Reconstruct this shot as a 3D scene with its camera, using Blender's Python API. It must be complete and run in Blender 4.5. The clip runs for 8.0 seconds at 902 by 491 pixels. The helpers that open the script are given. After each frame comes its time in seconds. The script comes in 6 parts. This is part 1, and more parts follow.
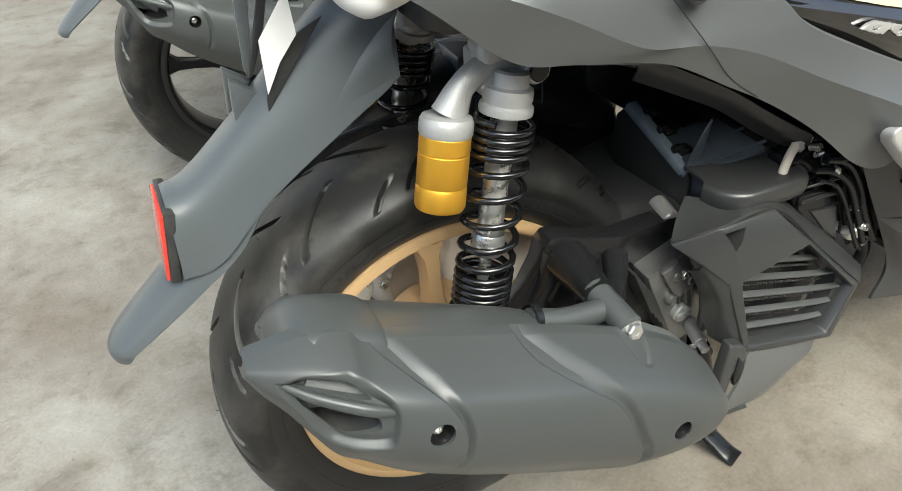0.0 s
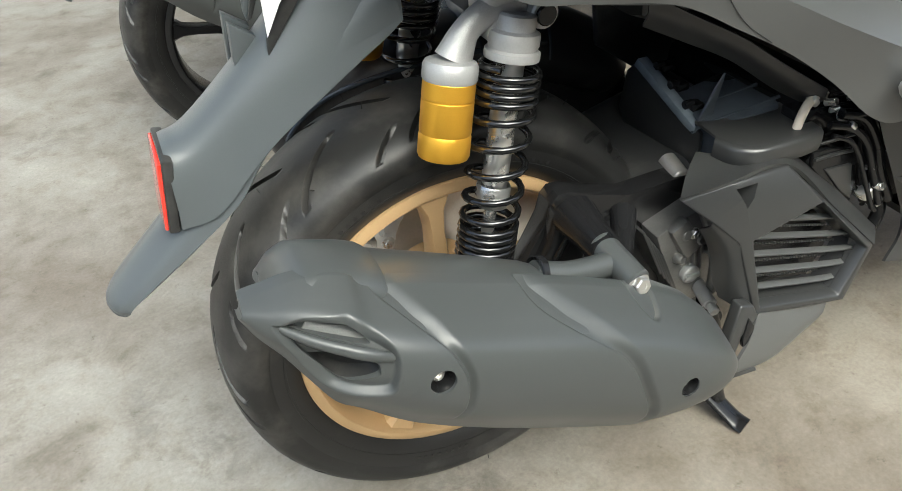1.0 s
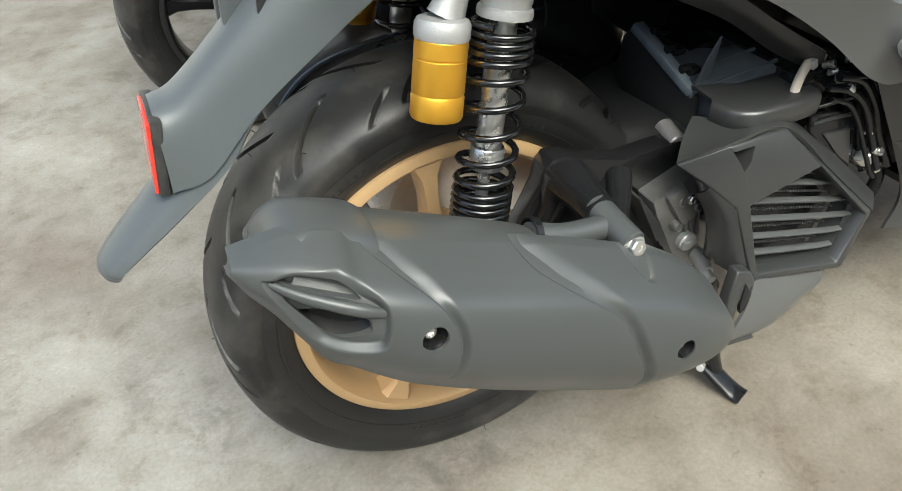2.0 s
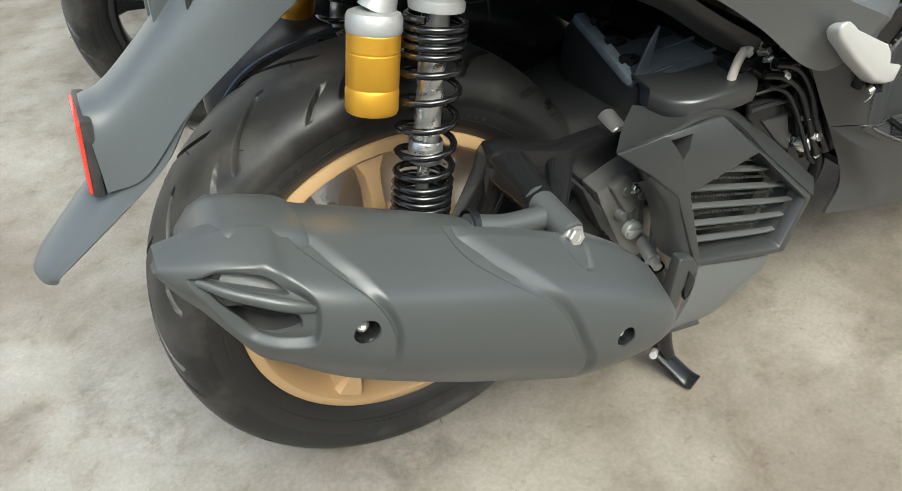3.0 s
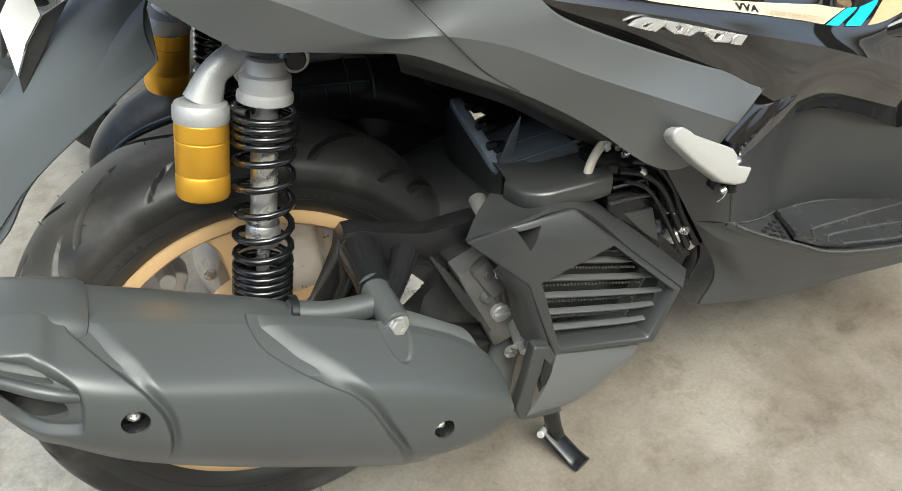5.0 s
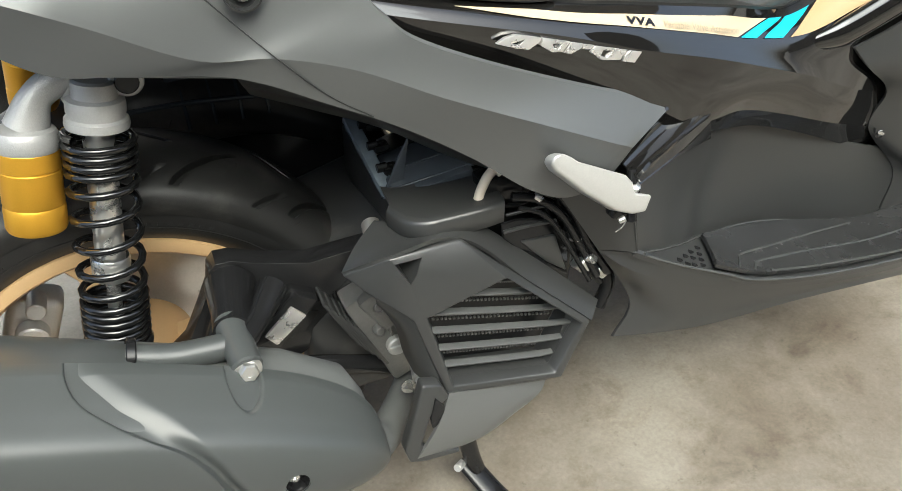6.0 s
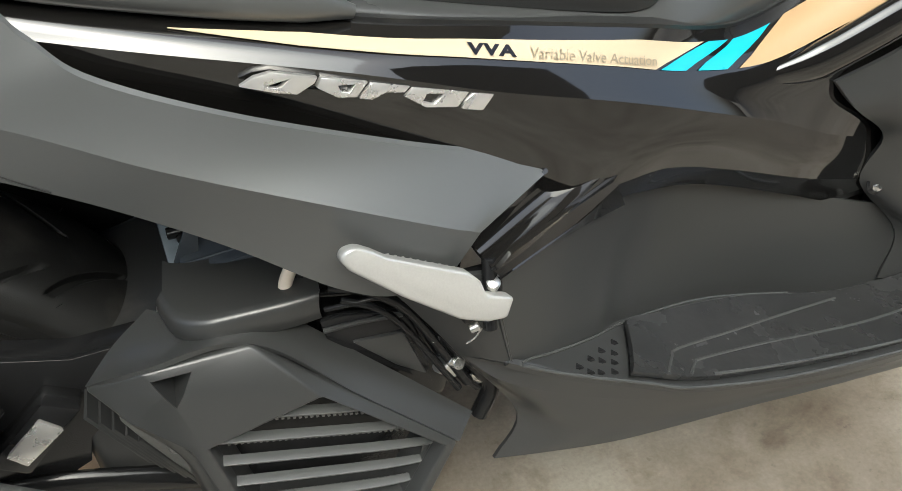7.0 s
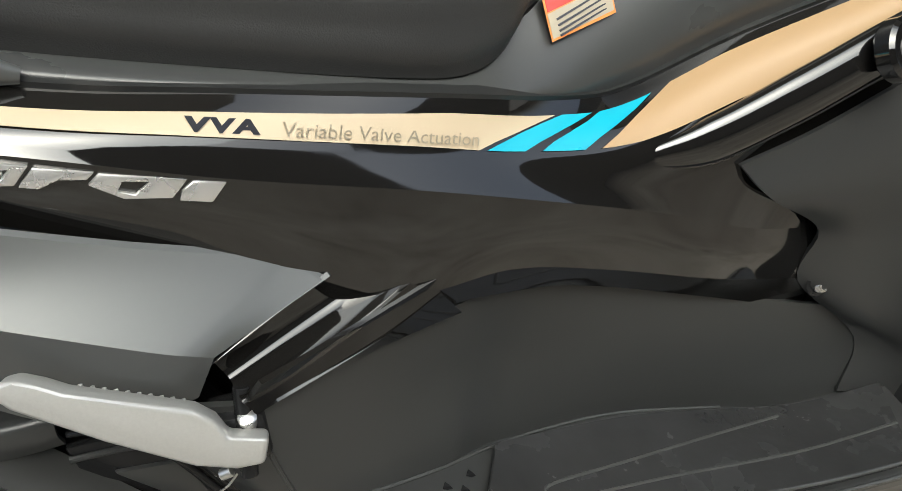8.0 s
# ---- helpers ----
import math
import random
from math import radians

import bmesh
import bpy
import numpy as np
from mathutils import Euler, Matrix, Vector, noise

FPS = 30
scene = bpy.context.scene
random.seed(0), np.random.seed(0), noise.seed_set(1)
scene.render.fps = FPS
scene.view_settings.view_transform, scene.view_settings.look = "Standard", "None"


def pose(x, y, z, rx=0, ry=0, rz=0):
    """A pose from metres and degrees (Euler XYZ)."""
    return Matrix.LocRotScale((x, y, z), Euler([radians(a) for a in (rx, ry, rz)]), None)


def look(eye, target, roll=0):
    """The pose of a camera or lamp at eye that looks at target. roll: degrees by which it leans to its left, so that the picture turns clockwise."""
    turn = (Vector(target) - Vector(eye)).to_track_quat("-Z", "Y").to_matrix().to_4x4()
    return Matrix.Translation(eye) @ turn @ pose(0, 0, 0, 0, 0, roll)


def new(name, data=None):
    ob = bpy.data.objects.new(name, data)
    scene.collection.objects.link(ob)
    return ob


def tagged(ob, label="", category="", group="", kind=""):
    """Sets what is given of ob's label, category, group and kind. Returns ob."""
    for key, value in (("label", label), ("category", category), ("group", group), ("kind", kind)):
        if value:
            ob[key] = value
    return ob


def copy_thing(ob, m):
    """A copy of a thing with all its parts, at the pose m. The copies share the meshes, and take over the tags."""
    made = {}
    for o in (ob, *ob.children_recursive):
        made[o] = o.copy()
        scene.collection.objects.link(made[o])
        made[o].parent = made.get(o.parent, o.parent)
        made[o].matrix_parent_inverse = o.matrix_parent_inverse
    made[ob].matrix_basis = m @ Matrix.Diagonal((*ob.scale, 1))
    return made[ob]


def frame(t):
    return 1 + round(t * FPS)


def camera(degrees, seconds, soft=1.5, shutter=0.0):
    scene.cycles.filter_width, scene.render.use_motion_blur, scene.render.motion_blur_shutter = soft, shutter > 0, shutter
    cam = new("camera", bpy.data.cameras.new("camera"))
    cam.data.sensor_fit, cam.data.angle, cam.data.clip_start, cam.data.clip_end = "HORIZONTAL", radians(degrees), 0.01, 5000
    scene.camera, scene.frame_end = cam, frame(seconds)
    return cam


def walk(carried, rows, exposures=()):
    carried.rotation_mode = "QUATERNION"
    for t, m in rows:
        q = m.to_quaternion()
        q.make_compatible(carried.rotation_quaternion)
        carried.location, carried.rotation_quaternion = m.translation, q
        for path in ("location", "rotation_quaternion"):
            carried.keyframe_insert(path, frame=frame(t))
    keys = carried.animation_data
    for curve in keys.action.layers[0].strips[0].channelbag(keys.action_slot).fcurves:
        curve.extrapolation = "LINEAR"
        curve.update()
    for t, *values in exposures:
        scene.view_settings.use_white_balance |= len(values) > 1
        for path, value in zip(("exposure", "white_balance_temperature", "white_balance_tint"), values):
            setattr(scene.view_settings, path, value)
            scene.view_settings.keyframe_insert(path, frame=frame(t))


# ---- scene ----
from mathutils import geometry as mathutils_geometry

cam = camera(60.1, 8.0, soft=0.8)
ROWS = [
    (0.0, -0.2546, -0.6664, 0.9175, 53.79, 3.08, -25.19),
    (0.5, -0.2526, -0.6675, 0.8994, 53.05, 3.13, -24.85),
    (1.0, -0.2536, -0.6723, 0.8836, 52.66, 3.19, -24.43),
    (1.5, -0.2567, -0.6756, 0.8688, 52.15, 3.40, -24.11),
    (3.0, -0.2246, -0.6980, 0.8573, 51.34, 3.36, -26.83),
    (3.5, -0.1979, -0.7049, 0.8563, 51.63, 3.10, -27.76),
    (4.0, -0.1517, -0.7192, 0.8663, 52.49, 2.53, -27.54),
    (5.5, 0.0147, -0.7655, 0.8961, 54.50, 2.38, -22.53),
    (6.0, 0.1001, -0.7436, 0.8810, 53.76, 2.64, -22.69),
    (6.5, 0.2049, -0.6731, 0.8601, 53.41, 2.62, -22.15),
    (7.0, 0.3369, -0.5955, 0.8162, 52.85, 2.53, -19.87),
    (7.5, 0.4544, -0.5541, 0.7816, 53.46, 2.37, -17.53),
    (8.0, 0.5196, -0.5362, 0.7750, 56.47, 2.99, -16.13),
]
walk(cam, [(t, pose(x, y, z, rx, ry, rz)) for t, x, y, z, rx, ry, rz in ROWS], [(0.0, 0.72, 5950, -3), (4.0, 0.80, 5900, -3), (6.0, 0.76, 5950, -3), (7.0, 0.46, 5950, -2), (8.0, 0.12, 5950, -2)])

# ---- light ----
world = bpy.data.worlds.new("daylight")
scene.world = world
world.use_nodes = True
wn = world.node_tree
sky = wn.nodes.new("ShaderNodeTexSky")
sky.sky_type = "NISHITA"
sky.sun_disc = False
sky.sun_elevation, sky.sun_rotation = radians(53), radians(180)
sky.air_density, sky.dust_density, sky.ozone_density = 0.5, 7.0, 0.2
wn.nodes["Background"].inputs["Strength"].default_value = 0.24
wn.links.new(sky.outputs["Color"], wn.nodes["Background"].inputs["Color"])

sun = new("sun", bpy.data.lights.new("sun", "SUN"))
sun.data.energy, sun.data.angle, sun.data.color = 1.0, radians(60), (1.0, 0.98, 0.94)
sun.matrix_world = look((0.0, -1.81, 2.4), (0, 0, 0))




# ---- materials ----
def material(name, colour, rough=0.5, metal=0.0, coat=0.0, grain=0.0, grain_scale=400.0, mottle=0.12, mottle_scale=9.0, bump=0.0, bump_scale=600.0, rough_var=0.08, spec=0.5):
    """A procedural surface: colour with broad mottling and fine grain, uneven gloss and fine relief."""
    m = bpy.data.materials.new(name)
    m.use_nodes = True
    nt = m.node_tree
    b = nt.nodes["Principled BSDF"]
    co = nt.nodes.new("ShaderNodeTexCoord")
    broad = nt.nodes.new("ShaderNodeTexNoise")
    broad.inputs["Scale"].default_value, broad.inputs["Detail"].default_value = mottle_scale, 6
    fine = nt.nodes.new("ShaderNodeTexNoise")
    fine.inputs["Scale"].default_value, fine.inputs["Detail"].default_value = grain_scale, 3
    for n in (broad, fine):
        nt.links.new(co.outputs["Object"], n.inputs["Vector"])
    add = nt.nodes.new("ShaderNodeMath")
    add.operation = "MULTIPLY_ADD"
    nt.links.new(broad.outputs["Fac"], add.inputs[0])
    add.inputs[1].default_value, add.inputs[2].default_value = 2 * mottle, 1 - mottle
    add2 = nt.nodes.new("ShaderNodeMath")
    add2.operation = "MULTIPLY_ADD"
    nt.links.new(fine.outputs["Fac"], add2.inputs[0])
    add2.inputs[1].default_value = 2 * grain
    nt.links.new(add.outputs[0], add2.inputs[2])
    off = nt.nodes.new("ShaderNodeMath")
    off.operation = "SUBTRACT"
    nt.links.new(add2.outputs[0], off.inputs[0])
    off.inputs[1].default_value = grain
    mul = nt.nodes.new("ShaderNodeVectorMath")
    mul.operation = "SCALE"
    mul.inputs[0].default_value = colour
    nt.links.new(off.outputs[0], mul.inputs["Scale"])
    nt.links.new(mul.outputs[0], b.inputs["Base Color"])
    rg = nt.nodes.new("ShaderNodeMath")
    rg.operation = "MULTIPLY_ADD"
    nt.links.new(broad.outputs["Fac"], rg.inputs[0])
    rg.inputs[1].default_value, rg.inputs[2].default_value = 2 * rough_var, rough - rough_var
    nt.links.new(rg.outputs[0], b.inputs["Roughness"])
    b.inputs["Metallic"].default_value = metal
    b.inputs["Coat Weight"].default_value, b.inputs["Coat Roughness"].default_value = coat, 0.04
    b.inputs["Specular IOR Level"].default_value = spec
    if bump:
        bn = nt.nodes.new("ShaderNodeTexNoise")
        bn.inputs["Scale"].default_value, bn.inputs["Detail"].default_value = bump_scale, 2
        nt.links.new(co.outputs["Object"], bn.inputs["Vector"])
        bp = nt.nodes.new("ShaderNodeBump")
        bp.inputs["Strength"].default_value, bp.inputs["Distance"].default_value = bump, 0.001
        nt.links.new(bn.outputs["Fac"], bp.inputs["Height"])
        nt.links.new(bp.outputs["Normal"], b.inputs["Normal"])
    return m


def dusty(m, amount, tint=(0.16, 0.15, 0.135), scale=7.0):
    """Lays thin uneven dust patches over a material."""
    nt = m.node_tree
    b = nt.nodes["Principled BSDF"]
    old = b.inputs["Base Color"].links[0].from_socket
    co = nt.nodes.new("ShaderNodeTexCoord")
    n = nt.nodes.new("ShaderNodeTexNoise")
    n.inputs["Scale"].default_value, n.inputs["Detail"].default_value, n.inputs["Roughness"].default_value = scale, 8, 0.65
    nt.links.new(co.outputs["Object"], n.inputs["Vector"])
    r = nt.nodes.new("ShaderNodeMapRange")
    r.inputs["From Min"].default_value, r.inputs["From Max"].default_value, r.inputs["To Max"].default_value = 0.52, 0.72, amount
    nt.links.new(n.outputs["Fac"], r.inputs["Value"])
    x = nt.nodes.new("ShaderNodeMix")
    x.data_type = "RGBA"
    nt.links.new(r.outputs[0], x.inputs[0])
    nt.links.new(old, x.inputs[6])
    x.inputs[7].default_value = (*tint, 1)
    nt.links.new(x.outputs[2], b.inputs["Base Color"])


def concrete():
    """Trowelled concrete: cloudy pale and brown patches, dark smudges and fine grain."""
    m = bpy.data.materials.new("concrete")
    m.use_nodes = True
    nt = m.node_tree
    b = nt.nodes["Principled BSDF"]
    co = nt.nodes.new("ShaderNodeTexCoord")

    def noise_node(scale, detail, rough=0.6, distort=0.0):
        n = nt.nodes.new("ShaderNodeTexNoise")
        n.inputs["Scale"].default_value, n.inputs["Detail"].default_value = scale, detail
        n.inputs["Roughness"].default_value, n.inputs["Distortion"].default_value = rough, distort
        nt.links.new(co.outputs["Object"], n.inputs["Vector"])
        return n

    def ramp(n, stops):
        r = nt.nodes.new("ShaderNodeValToRGB")
        r.color_ramp.elements[0].position, r.color_ramp.elements[0].color = stops[0][0], (*stops[0][1], 1)
        r.color_ramp.elements[1].position, r.color_ramp.elements[1].color = stops[-1][0], (*stops[-1][1], 1)
        for p, c in stops[1:-1]:
            r.color_ramp.elements.new(p).color = (*c, 1)
        nt.links.new(n.outputs["Fac"], r.inputs["Fac"])
        return r

    def mix(kind, fac, a, c):
        x = nt.nodes.new("ShaderNodeMix")
        x.data_type, x.blend_type = "RGBA", kind
        x.inputs[0].default_value = fac
        nt.links.new(a, x.inputs[6])
        nt.links.new(c, x.inputs[7])
        return x.outputs[2]

    broad = ramp(noise_node(2.3, 8, 0.58, 0.25), [(0.34, (0.170, 0.149, 0.124)), (0.47, (0.220, 0.203, 0.178)), (0.55, (0.258, 0.244, 0.219)), (0.66, (0.315, 0.302, 0.277))])
    smudge = ramp(noise_node(5.0, 6, 0.62, 0.5), [(0.28, (0.45, 0.41, 0.36)), (0.40, (0.85, 0.83, 0.80)), (0.52, (1, 1, 1))])
    grain = ramp(noise_node(160, 4, 0.7), [(0.25, (0.8, 0.8, 0.8)), (0.7, (1.08, 1.08, 1.08))])
    speck = ramp(noise_node(38, 5, 0.75), [(0.30, (0.45, 0.41, 0.37)), (0.39, (1, 1, 1)), (0.62, (1, 1, 1)), (0.70, (1.25, 1.25, 1.25))])
    c = mix("MULTIPLY", 1.0, broad.outputs[0], smudge.outputs[0])
    vein = ramp(noise_node(13, 9, 0.72, 0.3), [(0.34, (0.74, 0.70, 0.65)), (0.46, (0.95, 0.94, 0.92)), (0.54, (1.0, 1.0, 1.0)), (0.66, (1.10, 1.10, 1.09))])
    c = mix("MULTIPLY", 1.0, c, vein.outputs[0])
    c = mix("MULTIPLY", 1.0, c, grain.outputs[0])
    c = mix("MULTIPLY", 0.6, c, speck.outputs[0])
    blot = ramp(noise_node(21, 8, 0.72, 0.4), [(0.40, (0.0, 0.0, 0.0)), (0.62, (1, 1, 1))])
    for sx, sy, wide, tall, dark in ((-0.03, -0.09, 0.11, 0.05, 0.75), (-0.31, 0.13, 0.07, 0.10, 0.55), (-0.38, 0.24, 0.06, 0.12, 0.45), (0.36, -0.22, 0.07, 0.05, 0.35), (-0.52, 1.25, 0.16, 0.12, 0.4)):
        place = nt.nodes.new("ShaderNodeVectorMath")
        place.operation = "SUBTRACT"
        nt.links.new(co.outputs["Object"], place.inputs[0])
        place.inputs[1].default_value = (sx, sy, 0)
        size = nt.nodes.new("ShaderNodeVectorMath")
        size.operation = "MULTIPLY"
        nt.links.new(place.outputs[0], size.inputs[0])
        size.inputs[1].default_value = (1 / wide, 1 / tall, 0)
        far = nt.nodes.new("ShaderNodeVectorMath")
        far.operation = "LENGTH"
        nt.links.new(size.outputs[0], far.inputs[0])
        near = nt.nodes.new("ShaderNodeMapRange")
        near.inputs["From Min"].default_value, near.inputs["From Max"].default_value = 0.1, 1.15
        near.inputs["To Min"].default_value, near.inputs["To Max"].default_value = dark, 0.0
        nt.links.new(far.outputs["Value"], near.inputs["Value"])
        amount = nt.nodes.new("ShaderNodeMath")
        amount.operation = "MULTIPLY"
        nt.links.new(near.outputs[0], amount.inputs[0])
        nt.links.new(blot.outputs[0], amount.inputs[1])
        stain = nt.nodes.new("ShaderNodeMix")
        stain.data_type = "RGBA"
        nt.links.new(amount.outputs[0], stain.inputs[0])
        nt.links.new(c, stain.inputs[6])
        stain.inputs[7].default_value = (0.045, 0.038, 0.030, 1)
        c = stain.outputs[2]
    sep = nt.nodes.new("ShaderNodeSeparateXYZ")
    nt.links.new(co.outputs["Object"], sep.inputs[0])
    wob = nt.nodes.new("ShaderNodeMath")
    wob.operation = "MULTIPLY_ADD"
    nt.links.new(noise_node(1.7, 4).outputs["Fac"], wob.inputs[0])
    wob.inputs[1].default_value = 1.2
    nt.links.new(sep.outputs["X"], wob.inputs[2])
    tan = nt.nodes.new("ShaderNodeValToRGB")
    tan.color_ramp.elements[0].position, tan.color_ramp.elements[0].color = 0.45, (1.0, 1.0, 1.0, 1)
    tan.color_ramp.elements[1].position, tan.color_ramp.elements[1].color = 1.0, (0.86, 0.805, 0.73, 1)
    nt.links.new(wob.outputs[0], tan.inputs["Fac"])
    c = mix("MULTIPLY", 1.0, c, tan.outputs[0])
    nt.links.new(c, b.inputs["Base Color"])
    b.inputs["Roughness"].default_value = 0.55
    bp = nt.nodes.new("ShaderNodeBump")
    bp.inputs["Strength"].default_value, bp.inputs["Distance"].default_value = 0.15, 0.002
    nt.links.new(noise_node(90, 5).outputs["Fac"], bp.inputs["Height"])
    nt.links.new(bp.outputs["Normal"], b.inputs["Normal"])
    return m


CONCRETE = concrete()
CEILING = material("ceiling_paint", (0.50, 0.50, 0.49), 0.8, mottle=0.08, mottle_scale=1.0)
BOUNCE_WHITE = material("bounce_white", (0.60, 0.60, 0.585), 0.8, mottle=0.15, mottle_scale=1.5, grain=0.05, grain_scale=60)
DARK_WALL = material("unseen_wall_brown", (0.115, 0.098, 0.078), 0.7, mottle=0.15, mottle_scale=1.5)
MATTE_GREY = material("matte_grey_paint", (0.115, 0.118, 0.117), 0.33, metal=0.35, grain=0.015, grain_scale=300, mottle=0.05)
SHIELD = material("muffler_cover_plastic", (0.056, 0.060, 0.059), 0.36, grain=0.015, grain_scale=300, mottle=0.06, spec=0.5)
CAN = material("muffler_body_paint", (0.12, 0.124, 0.12), 0.55, grain=0.08, grain_scale=700, bump=0.25, bump_scale=900)
FENDER = material("grey_moulded_plastic", (0.078, 0.087, 0.091), 0.31, grain=0.06, grain_scale=900, mottle=0.08, bump=0.1, bump_scale=1400)
BLACK = material("black_moulded_plastic", (0.026, 0.0265, 0.0265), 0.34, grain=0.015, grain_scale=300, mottle=0.2, spec=0.36)
COVER = material("radiator_cover_plastic", (0.033, 0.0335, 0.0330), 0.32, grain=0.015, grain_scale=300, mottle=0.1, spec=0.6)
MATTE_BLACK = material("matte_black_plastic", (0.034, 0.0345, 0.034), 0.32, grain=0.015, grain_scale=300, mottle=0.08)
SATIN_BLACK = material("satin_black_paint", (0.012, 0.012, 0.0125), 0.18, mottle=0.15, bump=0.03, bump_scale=300, spec=0.32)
GLOSS = material("gloss_black_paint", (0.0080, 0.0075, 0.0070), 0.06, coat=1.0, mottle=0.1, rough_var=0.02)
TREAD = material("dusty_tread_rubber", (0.0165, 0.0165, 0.016), 0.42, grain=0.15, grain_scale=500, mottle=0.75, mottle_scale=11, bump=0.15, bump_scale=900, spec=0.32)
SIDEWALL = material("sidewall_rubber", (0.0105, 0.0105, 0.0103), 0.46, grain=0.1, grain_scale=600, mottle=0.3, mottle_scale=20, bump=0.12, bump_scale=900)
GOLD_PAINT = material("gold_rim_paint", (0.54, 0.365, 0.185), 0.38, metal=0.35, grain=0.08, grain_scale=1200, mottle=0.08)
GOLD = material("gold_anodised", (0.86, 0.47, 0.05), 0.44, metal=0.85, mottle=0.05, grain=0.04, grain_scale=900)
CAST = material("cast_aluminium", (0.43, 0.43, 0.42), 0.45, metal=0.45, grain=0.08, grain_scale=500, mottle=0.1, bump=0.25, bump_scale=800)
ENGINE = material("engine_casting", (0.20, 0.197, 0.19), 0.34, metal=0.6, grain=0.12, grain_scale=300, mottle=0.35, mottle_scale=30, bump=0.4, bump_scale=400)
GEARCASE = material("machined_aluminium", (0.62, 0.59, 0.55), 0.3, metal=0.7, grain=0.08, grain_scale=300, mottle=0.2, mottle_scale=30, bump=0.25, bump_scale=300)
STEEL = material("polished_steel", (0.70, 0.69, 0.66), 0.28, metal=0.9, mottle=0.1, mottle_scale=40)
PEG = material("bare_aluminium", (0.60, 0.595, 0.575), 0.36, metal=0.5, grain=0.06, grain_scale=600, mottle=0.06, bump=0.12, bump_scale=700)
SPRING = material("spring_enamel", (0.006, 0.006, 0.006), 0.16, coat=0.6, mottle=0.1)
SEAT = material("seat_vinyl", (0.031, 0.031, 0.031), 0.42, grain=0.1, grain_scale=700, mottle=0.15, bump=0.35, bump_scale=1100)
MAT = material("rubber_mat", (0.028, 0.028, 0.028), 0.26, grain=0.02, grain_scale=250, mottle=0.3, mottle_scale=30, bump=0.4, bump_scale=75)
DECK = material("satin_dark_grey_plastic", (0.056, 0.057, 0.056), 0.30, grain=0.03, grain_scale=600, mottle=0.08)
# sky reflection on the flap lip, put into its base colour
LIP = material("sky_tinted_plastic", (0.17, 0.20, 0.225), 0.24, mottle=0.35, mottle_scale=60)
# lighter base than mat and board: paints the sheen along raised edges
RIDGE = material("edge_sheen_plastic", (0.055, 0.056, 0.055), 0.22, mottle=0.1)
BELLY = material("silver_belly_paint", (0.15, 0.153, 0.15), 0.36, metal=0.5, grain=0.06, grain_scale=900, mottle=0.05)
EMBLEM = material("chrome_emblem", (0.80, 0.78, 0.75), 0.28, metal=0.75, mottle=0.12, mottle_scale=60)
DECAL_GOLD = material("gold_decal", (0.43, 0.285, 0.148), 0.42, mottle=0.03)
DECAL_CREAM = material("cream_decal", (0.55, 0.45, 0.31), 0.42, mottle=0.03)
SLAT = material("slat_plastic", (0.072, 0.073, 0.071), 0.32, mottle=0.1)
DECAL_BLUE = material("blue_decal", (0.035, 0.42, 0.56), 0.30, mottle=0.03)
INK = material("dark_ink", (0.02, 0.022, 0.035), 0.4)
INK_PALE = material("pale_ink", (0.42, 0.37, 0.28), 0.4)
RED = material("red_reflector", (0.62, 0.035, 0.02), 0.18, coat=0.5)
WHITE = material("white_card", (0.82, 0.82, 0.80), 0.55, mottle=0.03)
HOSE = material("pale_hose", (0.60, 0.53, 0.44), 0.5)
ORANGE = material("orange_label", (0.75, 0.26, 0.05), 0.4)
SMOKE = material("blue_black_plastic", (0.058, 0.068, 0.08), 0.2, mottle=0.25, mottle_scale=30)

dusty(TREAD, 0.42)
dusty(SIDEWALL, 0.2)
dusty(BLACK, 0.4)


# ---- mesh helpers ----
def sharpen(bm, deg):
    bm.normal_update()
    for f in bm.faces:
        f.smooth = True
    for e in bm.edges:
        if len(e.link_faces) == 2 and e.calc_face_angle(0) > radians(deg):
            e.smooth = False


def part(name, bm, mat, parent, label="", deg=38):
    """Links a bmesh as one mesh object under a thing or a part."""
    bmesh.ops.recalc_face_normals(bm, faces=bm.faces[:])
    sharpen(bm, deg)
    me = bpy.data.meshes.new(name)
    bm.to_mesh(me)
    bm.free()
    me.materials.append(mat)
    ob = new(name, me)
    ob.parent = parent
    if label:
        tagged(ob, label)
    return ob


def round_edges(bm, size, deg=30, seg=2):
    bm.normal_update()
    sharp = [e for e in bm.edges if len(e.link_faces) == 2 and e.calc_face_angle(0) > radians(deg)]
    if sharp:
        bmesh.ops.bevel(bm, geom=sharp, offset=size, segments=seg, profile=0.5, affect="EDGES", clamp_overlap=True)
    return bm


def spline(pts, n, closed=False):
    """n points of a Catmull-Rom curve through pts."""
    p = np.array(pts, float)
    if len(p) == 2:
        return p[0] + np.linspace(0, 1, n)[:, None] * (p[1] - p[0])
    if closed:
        q = np.vstack([p[-1], p, p[0], p[1]])
        spans = len(p)
    else:
        q = np.vstack([2 * p[0] - p[1], p, 2 * p[-1] - p[-2]])
        spans = len(p) - 1
    u = np.linspace(0, spans, n, endpoint=not closed)
    i = np.minimum(u.astype(int), spans - 1)
    f = (u - i)[:, None]
    a, b, c, d = q[i], q[i + 1], q[i + 2], q[i + 3]
    return 0.5 * (2 * b + (c - a) * f + (2 * a - 5 * b + 4 * c - d) * f**2 + (3 * b - a - 3 * c + d) * f**3)


